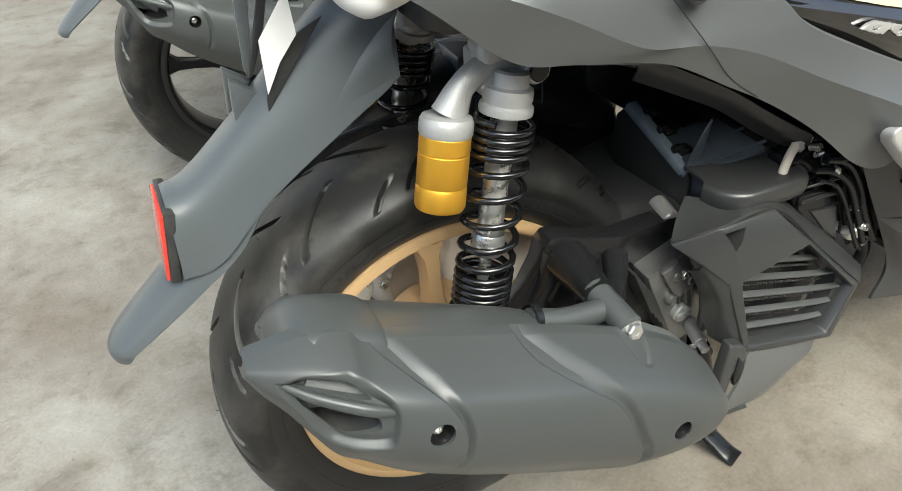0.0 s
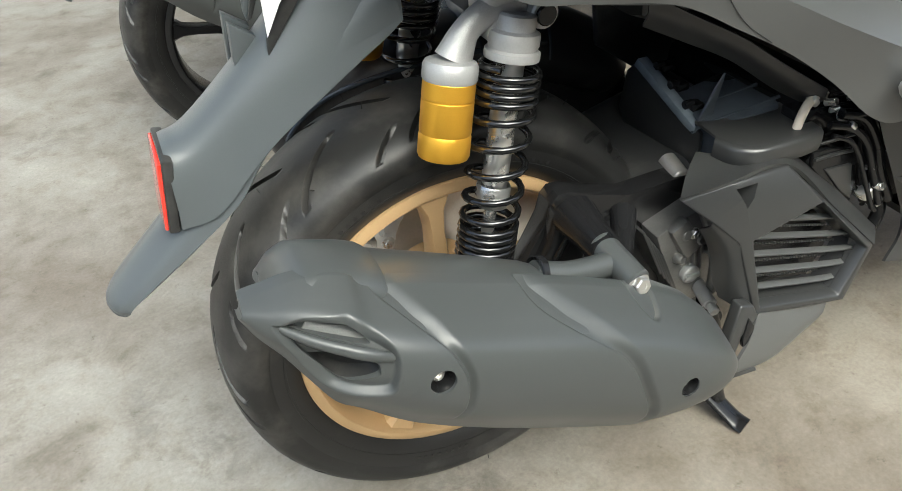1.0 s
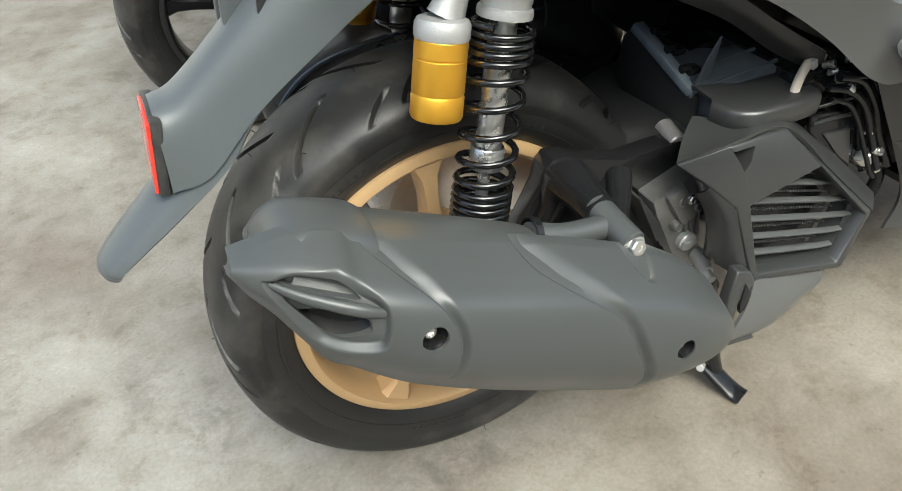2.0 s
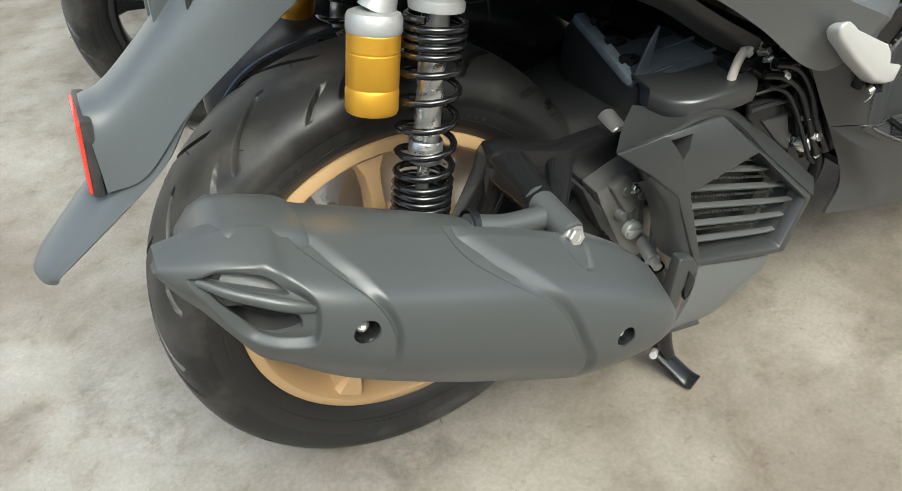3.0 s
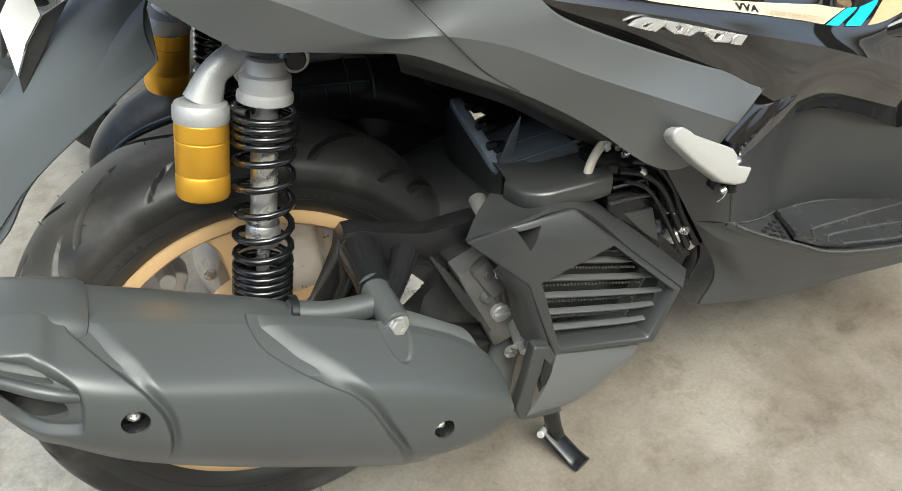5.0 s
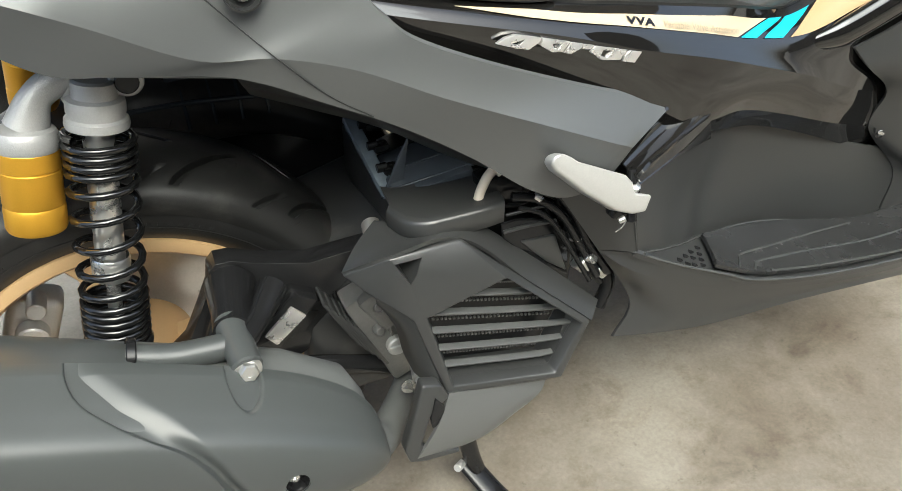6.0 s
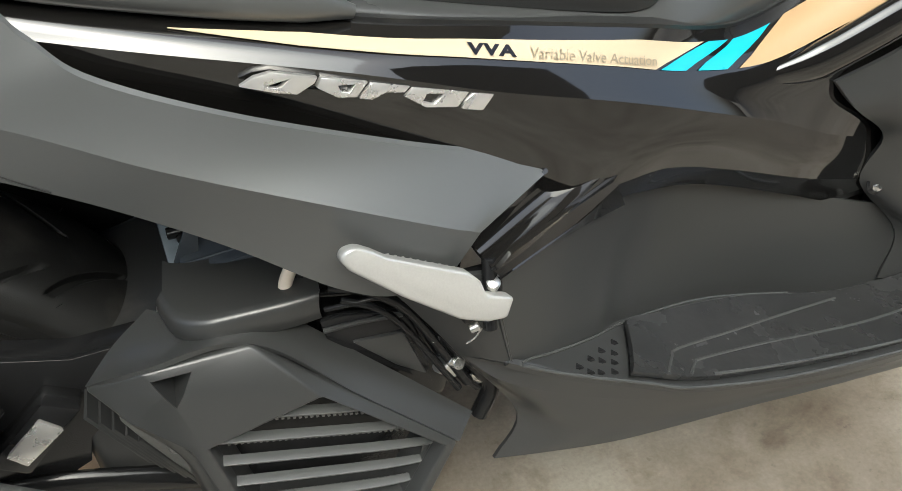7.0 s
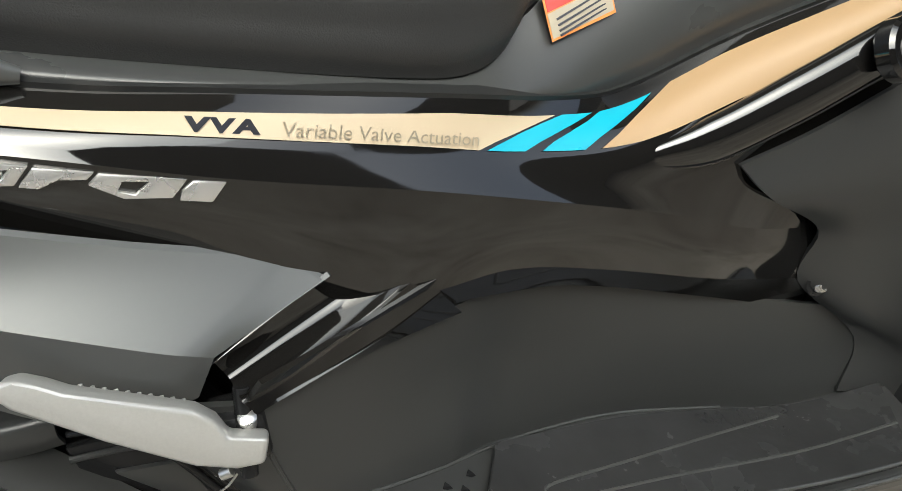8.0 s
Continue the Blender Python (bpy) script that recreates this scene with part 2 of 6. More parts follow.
def grid(P, thick=0.0, wrap=False):
    """A sheet over the points P[i][j], with thickness away from its outer side where asked; wrap closes it in j."""
    P = np.asarray(P, float)
    n, m = P.shape[:2]
    bm = bmesh.new()
    vs = [[bm.verts.new(p) for p in row] for row in P]
    jm = m if wrap else m - 1
    for i in range(n - 1):
        for j in range(jm):
            bm.faces.new((vs[i][j], vs[i + 1][j], vs[i + 1][(j + 1) % m], vs[i][(j + 1) % m]))
    if thick:
        du, dv = np.gradient(P, axis=0), np.gradient(P, axis=1)
        nn = np.cross(du, dv)
        nn /= np.linalg.norm(nn, axis=2, keepdims=True) + 1e-12
        B = P + thick * nn
        ws = [[bm.verts.new(p) for p in row] for row in B]
        for i in range(n - 1):
            for j in range(m - 1):
                bm.faces.new((ws[i][j], ws[i][j + 1], ws[i + 1][j + 1], ws[i + 1][j]))
        for i in range(n - 1):
            bm.faces.new((vs[i][0], ws[i][0], ws[i + 1][0], vs[i + 1][0]))
            bm.faces.new((vs[i][-1], vs[i + 1][-1], ws[i + 1][-1], ws[i][-1]))
        for j in range(m - 1):
            bm.faces.new((vs[0][j], vs[0][j + 1], ws[0][j + 1], ws[0][j]))
            bm.faces.new((vs[-1][j], ws[-1][j], ws[-1][j + 1], vs[-1][j + 1]))
    return bm


def skin(curves, nu=40, nv=5, thick=0.003, round_v=True):
    """A panel over several long curves, listed from its upper to its lower edge."""
    rows = np.array([spline(c, nu) for c in curves])
    cols = []
    for i in range(nu):
        if round_v:
            cols.append(spline(rows[:, i], nv * (len(curves) - 1) + 1))
        else:
            cols.append(np.vstack([rows[k, i] + np.linspace(0, 1, nv, endpoint=False)[:, None] * (rows[k + 1, i] - rows[k, i]) for k in range(len(curves) - 1)] + [rows[-1:, i]]))
    return grid(np.array(cols), thick)


def lathe(profile, origin, axis, seg=48, closed=False):
    """Turns (radius, height) pairs about an axis."""
    z = Vector(axis).normalized()
    x = z.orthogonal().normalized()
    y = z.cross(x)
    o = Vector(origin)
    prof = list(profile) + ([profile[0]] if closed else [])
    a = np.linspace(0, 2 * math.pi, seg, endpoint=False)
    P = [[o + z * h + (x * math.cos(t) + y * math.sin(t)) * r for t in a] for r, h in prof]
    bm = grid(np.array([[tuple(v) for v in row] for row in P]), 0, wrap=True)
    bmesh.ops.remove_doubles(bm, verts=bm.verts[:], dist=1e-6)
    return bm


def rod(a, b, r, seg=20, r2=None, bevel=0.0):
    """A solid round bar from a to b."""
    h = (Vector(b) - Vector(a)).length
    r2 = r if r2 is None else r2
    e = bevel or min(r, r2) * 0.12
    return lathe([(0.0, 0.0), (r - e, 0.0), (r, e), (r2, h - e), (r2 - e, h), (0.0, h)], a, Vector(b) - Vector(a), seg)


def tube(pts, r, n=40, seg=14, ends=True, flat=1.0, up=(0, 0, 1)):
    """A round or flattened bar swept along a smooth curve; r may be a list along it."""
    P = spline(pts, n)
    rr = np.interp(np.linspace(0, 1, n), np.linspace(0, 1, len(r)), r) if isinstance(r, (list, tuple)) else np.full(n, r)
    T = np.gradient(P, axis=0)
    rows = []
    side = None
    for i in range(n):
        t = Vector(T[i]).normalized()
        side = t.cross(Vector(up)).normalized() if side is None else (side - t * side.dot(t)).normalized()
        top = side.cross(t)
        rows.append([tuple(Vector(P[i]) + side * math.cos(a) * rr[i] * flat + top * math.sin(a) * rr[i]) for a in np.linspace(0, 2 * math.pi, seg, endpoint=False)])
    bm = grid(np.array(rows), 0, wrap=True)
    if ends:
        bm.verts.ensure_lookup_table()
        bm.faces.new([bm.verts[j] for j in range(seg)])
        bm.faces.new([bm.verts[(n - 1) * seg + j] for j in range(seg)])
    return bm


def slab(outline, depth, at, holes=(), bevel=0.0015, seg=2):
    """A plate with an outline (and holes) of (u, v) pairs; at(u, v, d) gives the place d metres behind its face."""
    loops = [list(outline)] + [list(h) for h in holes]
    flat = [[Vector((u, v, 0)) for u, v in lp] for lp in loops]
    tris = mathutils_geometry.tessellate_polygon(flat)
    pts = [p for lp in loops for p in lp]
    bm = bmesh.new()
    f = [bm.verts.new(at(u, v, 0.0)) for u, v in pts]
    k = [bm.verts.new(at(u, v, depth)) for u, v in pts]
    for t in tris:
        bm.faces.new([f[i] for i in t])
        bm.faces.new([k[i] for i in reversed(t)])
    base = 0
    for lp in loops:
        for i in range(len(lp)):
            a, b = base + i, base + (i + 1) % len(lp)
            bm.faces.new((f[a], f[b], k[b], k[a]))
        base += len(lp)
    bmesh.ops.recalc_face_normals(bm, faces=bm.faces[:])
    bmesh.ops.dissolve_limit(bm, angle_limit=radians(0.5), verts=bm.verts[:], edges=bm.edges[:]) if not holes else None
    if bevel:
        round_edges(bm, bevel, 25, seg)
    return bm


def side(y0, kx=0.0, kz=0.0):
    """For slab(): a face that looks to the machine's right, on the plane y = y0 + kx x + kz z."""
    return lambda u, v, d: (u, y0 + kx * u + kz * v + d, v)


def block(lo, hi, bevel=0.004, turn=None, seg=2):
    """A box between two corners with rounded edges, turned about its middle."""
    lo, hi = Vector(lo), Vector(hi)
    bm = bmesh.new()
    bmesh.ops.create_cube(bm, size=1.0)
    m = Matrix.Translation((lo + hi) / 2) @ (turn or Matrix()) @ Matrix.Diagonal((*(hi - lo), 1))
    bmesh.ops.transform(bm, matrix=m, verts=bm.verts[:])
    return round_edges(bm, bevel, 30, seg)


def merge(*bms):
    """Joins several bmeshes of one part."""
    out = bms[0]
    for b in bms[1:]:
        me = bpy.data.meshes.new("scratch")
        b.to_mesh(me)
        b.free()
        out.from_mesh(me)
        bpy.data.meshes.remove(me)
    return out


def cut(bm, cutter):
    """bm less cutter."""
    obs = []
    for b in (bm, cutter):
        bmesh.ops.recalc_face_normals(b, faces=b.faces[:])
        if b.calc_volume(signed=True) < 0:
            bmesh.ops.reverse_faces(b, faces=b.faces[:])
        me = bpy.data.meshes.new("scratch")
        b.to_mesh(me)
        b.free()
        obs.append(new("scratch", me))
    mod = obs[0].modifiers.new("cut", "BOOLEAN")
    mod.operation, mod.object, mod.solver = "DIFFERENCE", obs[1], "EXACT"
    bpy.context.view_layer.update()
    out = bmesh.new()
    out.from_object(obs[0], bpy.context.evaluated_depsgraph_get())
    for o in obs:
        me = o.data
        bpy.data.objects.remove(o)
        bpy.data.meshes.remove(me)
    return out


def hex_bolt(at, axis, r, parent, mat=None, name="bolt"):
    """A flanged hexagon bolt head."""
    a = Vector(axis).normalized()
    bm = lathe([(0, 0), (r * 1.35, 0), (r * 1.4, r * 0.2), (r * 1.1, r * 0.35), (0, r * 0.4)], at, a, 20)
    head = lathe([(r, r * 0.3), (r, r * 1.0), (r * 0.85, r * 1.2), (r * 0.4, r * 1.2), (r * 0.36, r * 1.1), (0, r * 1.1)], at, a, 6)
    return part(name, merge(bm, head), mat or STEEL, parent, deg=25)


def screw(at, axis, r, parent, mat=None):
    """A domed socket screw."""
    bm = lathe([(r, 0), (r, r * 0.35), (r * 0.75, r * 0.7), (r * 0.42, r * 0.8), (r * 0.38, r * 0.4), (0, r * 0.4)], at, axis, 18)
    return part("screw", bm, mat or STEEL, parent, deg=30)


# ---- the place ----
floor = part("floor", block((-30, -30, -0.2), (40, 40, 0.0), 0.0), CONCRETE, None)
tagged(floor, "bare trowelled concrete floor with brown stains and smudges", "floor", kind="structure")
# unseen roof; its west and south edges are placed to balance top and side light
roof = part("ceiling", block((-0.3, -0.35, 3.2), (10.0, 6.2, 3.35), 0.0), CEILING, None)
tagged(roof, "plain pale ceiling out of view, its edges set to shape the daylight", "ceiling", kind="structure")
# added wall behind the camera: blocks low sky, gives the cowl brown reflections
wall = part("blocker_wall_south", block((-9.0, -5.7, 0.0), (10.0, -5.5, 4.0), 0.0), DARK_WALL, None)
tagged(wall, "unseen brown wall added to cut low light and darken gloss reflections", "wall", kind="structure")
# added wall out of view, white so that it bounces light under the bodies
wall = part("bounce_wall_north", block((-9.0, 6.0, 0.0), (10.0, 6.2, 3.2), 0.0), BOUNCE_WHITE, None)
tagged(wall, "unseen white wall added to bounce light from the far side", "wall", kind="structure")

# ---- the motorcycle: x ahead along the machine, y to its left, z up; the rear axle stands over the origin ----
AXLE = 0.268
bike = new("motor_scooter")
tagged(bike, "matte grey and gloss black sports scooter on its centre stand", "scooter", "scooters side by side")


# rear wheel
def wheel(parent):
    c = (0, 0, AXLE)
    half = [(0.181, 0.058), (0.1885, 0.055), (0.190, 0.050), (0.1885, 0.0465), (0.182, 0.044), (0.177, 0.034), (0.174, 0.018), (0.173, 0.0)]
    prof = [(r, h) for r, h in half] + [(r, -h) for r, h in half[-2::-1]]
    inner = [(0.1765, -0.0575), (0.172, -0.052), (0.169, -0.03), (0.168, 0.0), (0.169, 0.03), (0.172, 0.052), (0.1765, 0.0575)]
    rim = part("wheel_rim", lathe(prof + inner, c, (0, 1, 0), 120, closed=True), GOLD_PAINT, parent, "gold painted cast alloy wheel rim")
    for k in range(5):
        a = radians(96 + 72 * k)
        u, w = Vector((math.cos(a), 0, math.sin(a))), Vector((-math.sin(a), 0, math.cos(a)))
        o = Vector(c)
        rows = []
        for r, wd, y0, th in ((0.040, 0.017, -0.030, 0.030), (0.08, 0.011, -0.036, 0.026), (0.12, 0.0095, -0.043, 0.024), (0.152, 0.012, -0.049, 0.026), (0.172, 0.022, -0.053, 0.034)):
            p = o + u * r
            rows.append([tuple(p + w * s * wd + Vector((0, y0 + d * th, 0))) for s, d in ((-1, 0.25), (-0.7, 0), (0.7, 0), (1, 0.25), (1, 1), (-1, 1))])
        part("spoke", grid(np.array(rows), 0, wrap=True), GOLD_PAINT, rim, deg=30)
    hub = lathe([(0.0, -0.060), (0.022, -0.060), (0.030, -0.055), (0.047, -0.050), (0.055, -0.038), (0.058, 0.03), (0.05, 0.04), (0.0, 0.04)], c, (0, 1, 0), 48)
    part("hub", hub, GOLD_PAINT, rim)
    part("axle_nut", rod((0, -0.078, AXLE), (0, -0.058, AXLE), 0.014, 6), STEEL, rim)
    # tyre: a section swept round the axle, with slanting grooves sunk in the tread
    sec = spline([(-0.066, 0.222), (-0.0705, 0.237), (-0.0665, 0.2505), (-0.054, 0.2615), (-0.036, 0.2682), (-0.018, 0.2715), (0, 0.2725), (0.018, 0.2715), (0.036, 0.2682), (0.054, 0.2615), (0.0665, 0.2505), (0.0705, 0.237), (0.066, 0.222)], 91)
    sec[:, 1] = 0.222 + (sec[:, 1] - 0.222) * 0.915
    n = 1900
    ang = np.linspace(0, 2 * math.pi, n, endpoint=False)
    arc = np.concatenate([[0], np.cumsum(np.linalg.norm(np.diff(sec, axis=0), axis=1))])
    arc -= arc[-1] / 2
    A, S = np.meshgrid(ang, arc, indexing="ij")
    depth = np.zeros_like(A)
    N = 13
    lean = np.maximum(np.abs(S) - 0.004, 0)
    A = A + 2 * math.pi / N * (12.5 * lean - 70 * lean**2)
    for sgn in (-1, 1):
        s = sgn * S
        ph = (A * N / (2 * math.pi) + (0.5 if sgn > 0 else 0)) % 1.0
        pitch = 2 * math.pi / N * 0.27

        def groove(c0, slope, bend, s0, s1, w, d):
            line = c0 + slope * (s - s0) + bend * (s - s0) ** 2
            off = (ph - line + 0.5) % 1.0 - 0.5
            dist = np.abs(off) * pitch / math.sqrt(1 + (slope * pitch) ** 2)
            ends = np.clip((s - s0) / 0.006, 0, 1) * np.clip((s1 - s) / 0.006, 0, 1)
            return d * np.clip((w - dist) / 0.0010 + 0.5, 0, 1) * ends

        depth = np.maximum(depth, groove(0.05, 12.5, -70, 0.004, 0.064, 0.0026, 0.0080))
        depth = np.maximum(depth, groove(0.62, 10.5, -55, 0.040, 0.072, 0.0023, 0.0065))
    r = sec[None, :, 1] - depth * 0.9
    y = np.broadcast_to(sec[None, :, 0], r.shape) * (1 - depth * 1.2)
    P = np.stack([r * np.cos(A), y, AXLE + r * np.sin(A)], -1)
    P = np.concatenate([P, P[:1]])
    bm = grid(P, 0)
    bmesh.ops.remove_doubles(bm, verts=bm.verts[:], dist=1e-6)
    tyre = part("tyre", bm, TREAD, rim, "dusty black rubber tyre with slanting tread grooves", deg=40)
    # groove faces take the darker sidewall rubber, painting in the shade of the recess
    tyre.data.materials.append(SIDEWALL)
    half_sec = sec[50:] if len(sec) > 99 else sec[45:]
    for p in tyre.data.polygons:
        r = math.hypot(p.center.x, p.center.z - AXLE)
        if r < np.interp(abs(p.center.y), half_sec[:, 0], half_sec[:, 1]) - 0.0012 and abs(p.center.y) < 0.064:
            p.material_index = 1
    wall = [(0.186, -0.0495), (0.191, -0.0535), (0.196, -0.0575), (0.204, -0.0625), (0.206, -0.0628), (0.2062, -0.0637), (0.2085, -0.0645), (0.2087, -0.0638), (0.216, -0.0662), (0.2235, -0.0672)]
    for sg in (1, -1):
        part("sidewall", lathe([(a, sg * b) for a, b in wall], c, (0, 1, 0), 160), SIDEWALL, rim)
    rnd = random.Random(4)
    hairs = None
    for k in range(46):
        a, sg = rnd.uniform(0, 6.283), rnd.choice((-1, 1))
        q = rnd.choice(((0.0665, 0.2505), (0.054, 0.2615), (0.03, 0.2695), (0.0, 0.2725)))
        d = Vector((math.cos(a), 0, math.sin(a)))
        p = Vector(c) + d * q[1] + Vector((0, sg * q[0], 0))
        o = (d + Vector((rnd.uniform(-0.4, 0.4), sg * q[0] * 9, rnd.uniform(-0.4, 0.4)))).normalized()
        b = rod(p - o * 0.001, p + o * rnd.uniform(0.004, 0.008), 0.0005, 5)
        hairs = merge(hairs, b) if hairs else b
    tagged(part("moulding_hairs", hairs, SIDEWALL, rim), kind="stuff")
    # raised lettering on the sidewall, unreadable
    def bar(w):
        b = bmesh.new()
        bmesh.ops.create_cube(b, size=1)
        bmesh.ops.transform(b, matrix=Matrix.Diagonal((w, 0.0010, 0.0042, 1)), verts=b.verts[:])
        return b

    first = None
    for a0, cnt in ((60, 9), (112, 6), (250, 8), (300, 6)):
        for k in range(cnt):
            a = radians(a0 + k * 2.6)
            d, w = Vector((math.cos(a), 0, math.sin(a))), Vector((-math.sin(a), 0, math.cos(a)))
            m = Matrix.Translation(Vector(c) + d * 0.2135 + Vector((0, -0.0655, 0))) @ Matrix((w, Vector((0, -1, 0)), d)).transposed().to_4x4()
            if first is None:
                first = part("sidewall_bar", bar(0.0042), SIDEWALL, rim)
                first.matrix_local = m
            else:
                o = new("sidewall_bar", first.data)
                o.parent = rim
                o.matrix_local = m
    part("valve_stem", tube([(0.112, -0.02, AXLE - 0.108), (0.100, -0.03, AXLE - 0.097), (0.094, -0.042, AXLE - 0.090)], 0.0042, 10, 8), BLACK, rim)
    # gearcase and brake on the far side, seen through the spokes
    gear = lathe([(0.0, 0.0), (0.075, 0.004), (0.092, 0.02), (0.098, 0.055), (0.0, 0.06)], (0.045, 0.062, AXLE + 0.030), (0, 1, 0), 48)
    gc = part("final_gear_case", gear, GEARCASE, parent, "cast aluminium final gear case")
    for q in range(7):
        a = radians(20 + 50 * q)
        hex_bolt((0.045 + 0.084 * math.cos(a), 0.066, AXLE + 0.030 + 0.084 * math.sin(a)), (0, -1, 0), 0.006, gc)
    cal = merge(block((-0.125, 0.018, AXLE + 0.035), (-0.07, 0.06, AXLE + 0.10), 0.01, Matrix.Rotation(radians(25), 4, "Y"), 3), rod((-0.10, 0.0, AXLE + 0.06), (-0.10, 0.03, AXLE + 0.06), 0.017), rod((-0.085, 0.0, AXLE + 0.095), (-0.085, 0.03, AXLE + 0.095), 0.010))
    part("brake_caliper", cal, CAST, parent, "silver cast brake caliper")


wheel(bike)


# shock absorbers: spring, damper, gold reservoir and cast head, one on each side
def shock(sg, parent):
    def m(x, y, z):
        return (x, sg * y, z)

    top, bot = Vector(m(0.0425, -0.1085, 0.600)), Vector(m(0.001, -0.124, 0.402))
    ax = (bot - top).normalized()
    L = (bot - top).length
    body = part("shock_absorber", merge(rod(top - ax * 0.004, top + ax * 0.125, 0.0125, 28), lathe([(0.0155, 0.118), (0.0165, 0.12), (0.0165, 0.138), (0.0155, 0.14), (0.0, 0.14)], top, ax, 28)), STEEL, parent, "gas shock absorber with black coil spring")
    part("piston_rod", rod(top + ax * 0.12, bot, 0.0062, 20), STEEL, body)
    x = ax.orthogonal().normalized()
    y = ax.cross(x)
    # coil: close turns at the top and bottom, open in the middle
    zs, t = [], 0.0
    turns = [0.0082] * 4 + [0.017, 0.0265, 0.0280, 0.0270, 0.0220, 0.0130] + [0.0078] * 5
    edge = np.concatenate([[0], np.cumsum(turns)])
    edge = 0.005 + edge / edge[-1] * (L - 0.009)
    q = np.linspace(0, len(turns), 16 * len(turns) + 1)
    h = np.interp(q, np.arange(len(edge)), edge)
    pts = [tuple(top + ax * hh + (x * math.cos(k * 2 * math.pi) + y * math.sin(k * 2 * math.pi)) * 0.0265) for k, hh in zip(q, h)]
    rows = []
    for i, p in enumerate(pts):
        k = q[i] * 2 * math.pi
        o = x * math.cos(k) + y * math.sin(k)
        rows.append([tuple(Vector(p) + o * math.cos(a) * 0.0035 + ax * math.sin(a) * 0.0035) for a in np.linspace(0, 2 * math.pi, 10, endpoint=False)])
    part("coil_spring", grid(np.array(rows), 0, wrap=True), SPRING, body, "gloss black coil spring")
    part("lower_seat", lathe([(0.0, 0.0), (0.029, 0.0), (0.031, 0.004), (0.030, 0.010), (0.015, 0.016), (0.013, 0.05), (0, 0.05)], bot, ax, 36), SATIN_BLACK, body)
    # head casting with its lug and the arm out to the reservoir
    up = 0.0 if sg > 0 else 0.018
    head = lathe([(0.0, -0.040), (0.0150, -0.040), (0.0172, -0.038), (0.0176, -0.028), (0.0180, -0.026), (0.0222, -0.024), (0.0228, -0.021), (0.0228, -0.014), (0.0220, -0.012), (0.0220, -0.010), (0.0245, -0.008), (0.0250, -0.004), (0.0245, -0.001), (0, -0.001)], top, ax, 40)
    cast = part("shock_head", head, CAST, body, "bare cast aluminium shock head")
    part("mounting_lug", merge(rod(m(0.074, -0.112, 0.634), m(0.074, -0.066, 0.634), 0.0135, 26), slab([(0.02, 0.625), (0.075, 0.620), (0.080, 0.645), (0.05, 0.662), (0.02, 0.655)], 0.014, lambda u, v, d: m(u, -0.085 + d, v), bevel=0.003)), CAST, cast)
    part("head_block", block(m(0.022, -0.104, 0.614) if sg > 0 else (0.022, 0.072, 0.614), m(0.066, -0.072, 0.668) if sg > 0 else (0.066, 0.104, 0.668), 0.009, None, 3), CAST, cast)
    part("lug_bush", rod(m(0.074, -0.116, 0.634), m(0.074, -0.062, 0.634), 0.0095, 20), SATIN_BLACK, cast)
    res_t, res_b = Vector(m(-0.0105, -0.0995, 0.606 + up)), Vector(m(-0.0280, -0.1100, 0.524 + up))
    ra = (res_b - res_t).normalized()
    part("reservoir_arm", tube([m(0.048, -0.092, 0.642), m(0.028, -0.094, 0.640 + up / 2), m(0.006, -0.098, 0.630 + up), tuple(res_t + Vector((0.002, 0, 0.002)))], [0.0150, 0.0128, 0.0122, 0.0175], 24, 18, flat=0.9), CAST, cast)
    H = (res_b - res_t).length
    res = lathe([(0.0225, 0.014), (0.0235, 0.016), (0.0235, 0.030), (0.0228, 0.0305), (0.0228, 0.0318), (0.0235, 0.0325), (0.0235, H - 0.024), (0.0228, H - 0.0225), (0.0238, H - 0.020), (0.0238, H - 0.003), (0.0225, H), (0.0, H)], res_t, ra, 48)
    rv = part("reservoir", res, GOLD, body, "gold anodised gas reservoir cylinder", deg=25)
    part("reservoir_cap", lathe([(0.0, -0.003), (0.018, -0.003), (0.0225, -0.001), (0.0245, 0.003), (0.0245, 0.0135), (0.0235, 0.0155), (0, 0.0155)], res_t, ra, 48), CAST, rv, "silver reservoir cap")


shock(1, bike)
shock(-1, bike)

# muffler: s runs ahead along its axis, c across it upward
MO = Vector((0.0, 0.0, 0.39))
MS, MC = Vector((0.889, 0, -0.458)), Vector((0.458, 0, 0.889))


def mp(s, y, c):
    return tuple(MO + MS * s + MC * c + Vector((0, y, 0)))


def ring(s, cy, cc, ry, rc, a0, a1, n, power=2.2):
    """Points of a rounded section at s; angles from the top (90) over the outer side (180) to the bottom (270)."""
    out = []
    for a in np.radians(np.linspace(a0, a1, n)):
        ca, sa = math.cos(a), math.sin(a)
        k = (abs(ca) ** power + abs(sa) ** power) ** (-1 / power)
        out.append((s, cy + ry * k * ca, cc + rc * k * sa))
    return out


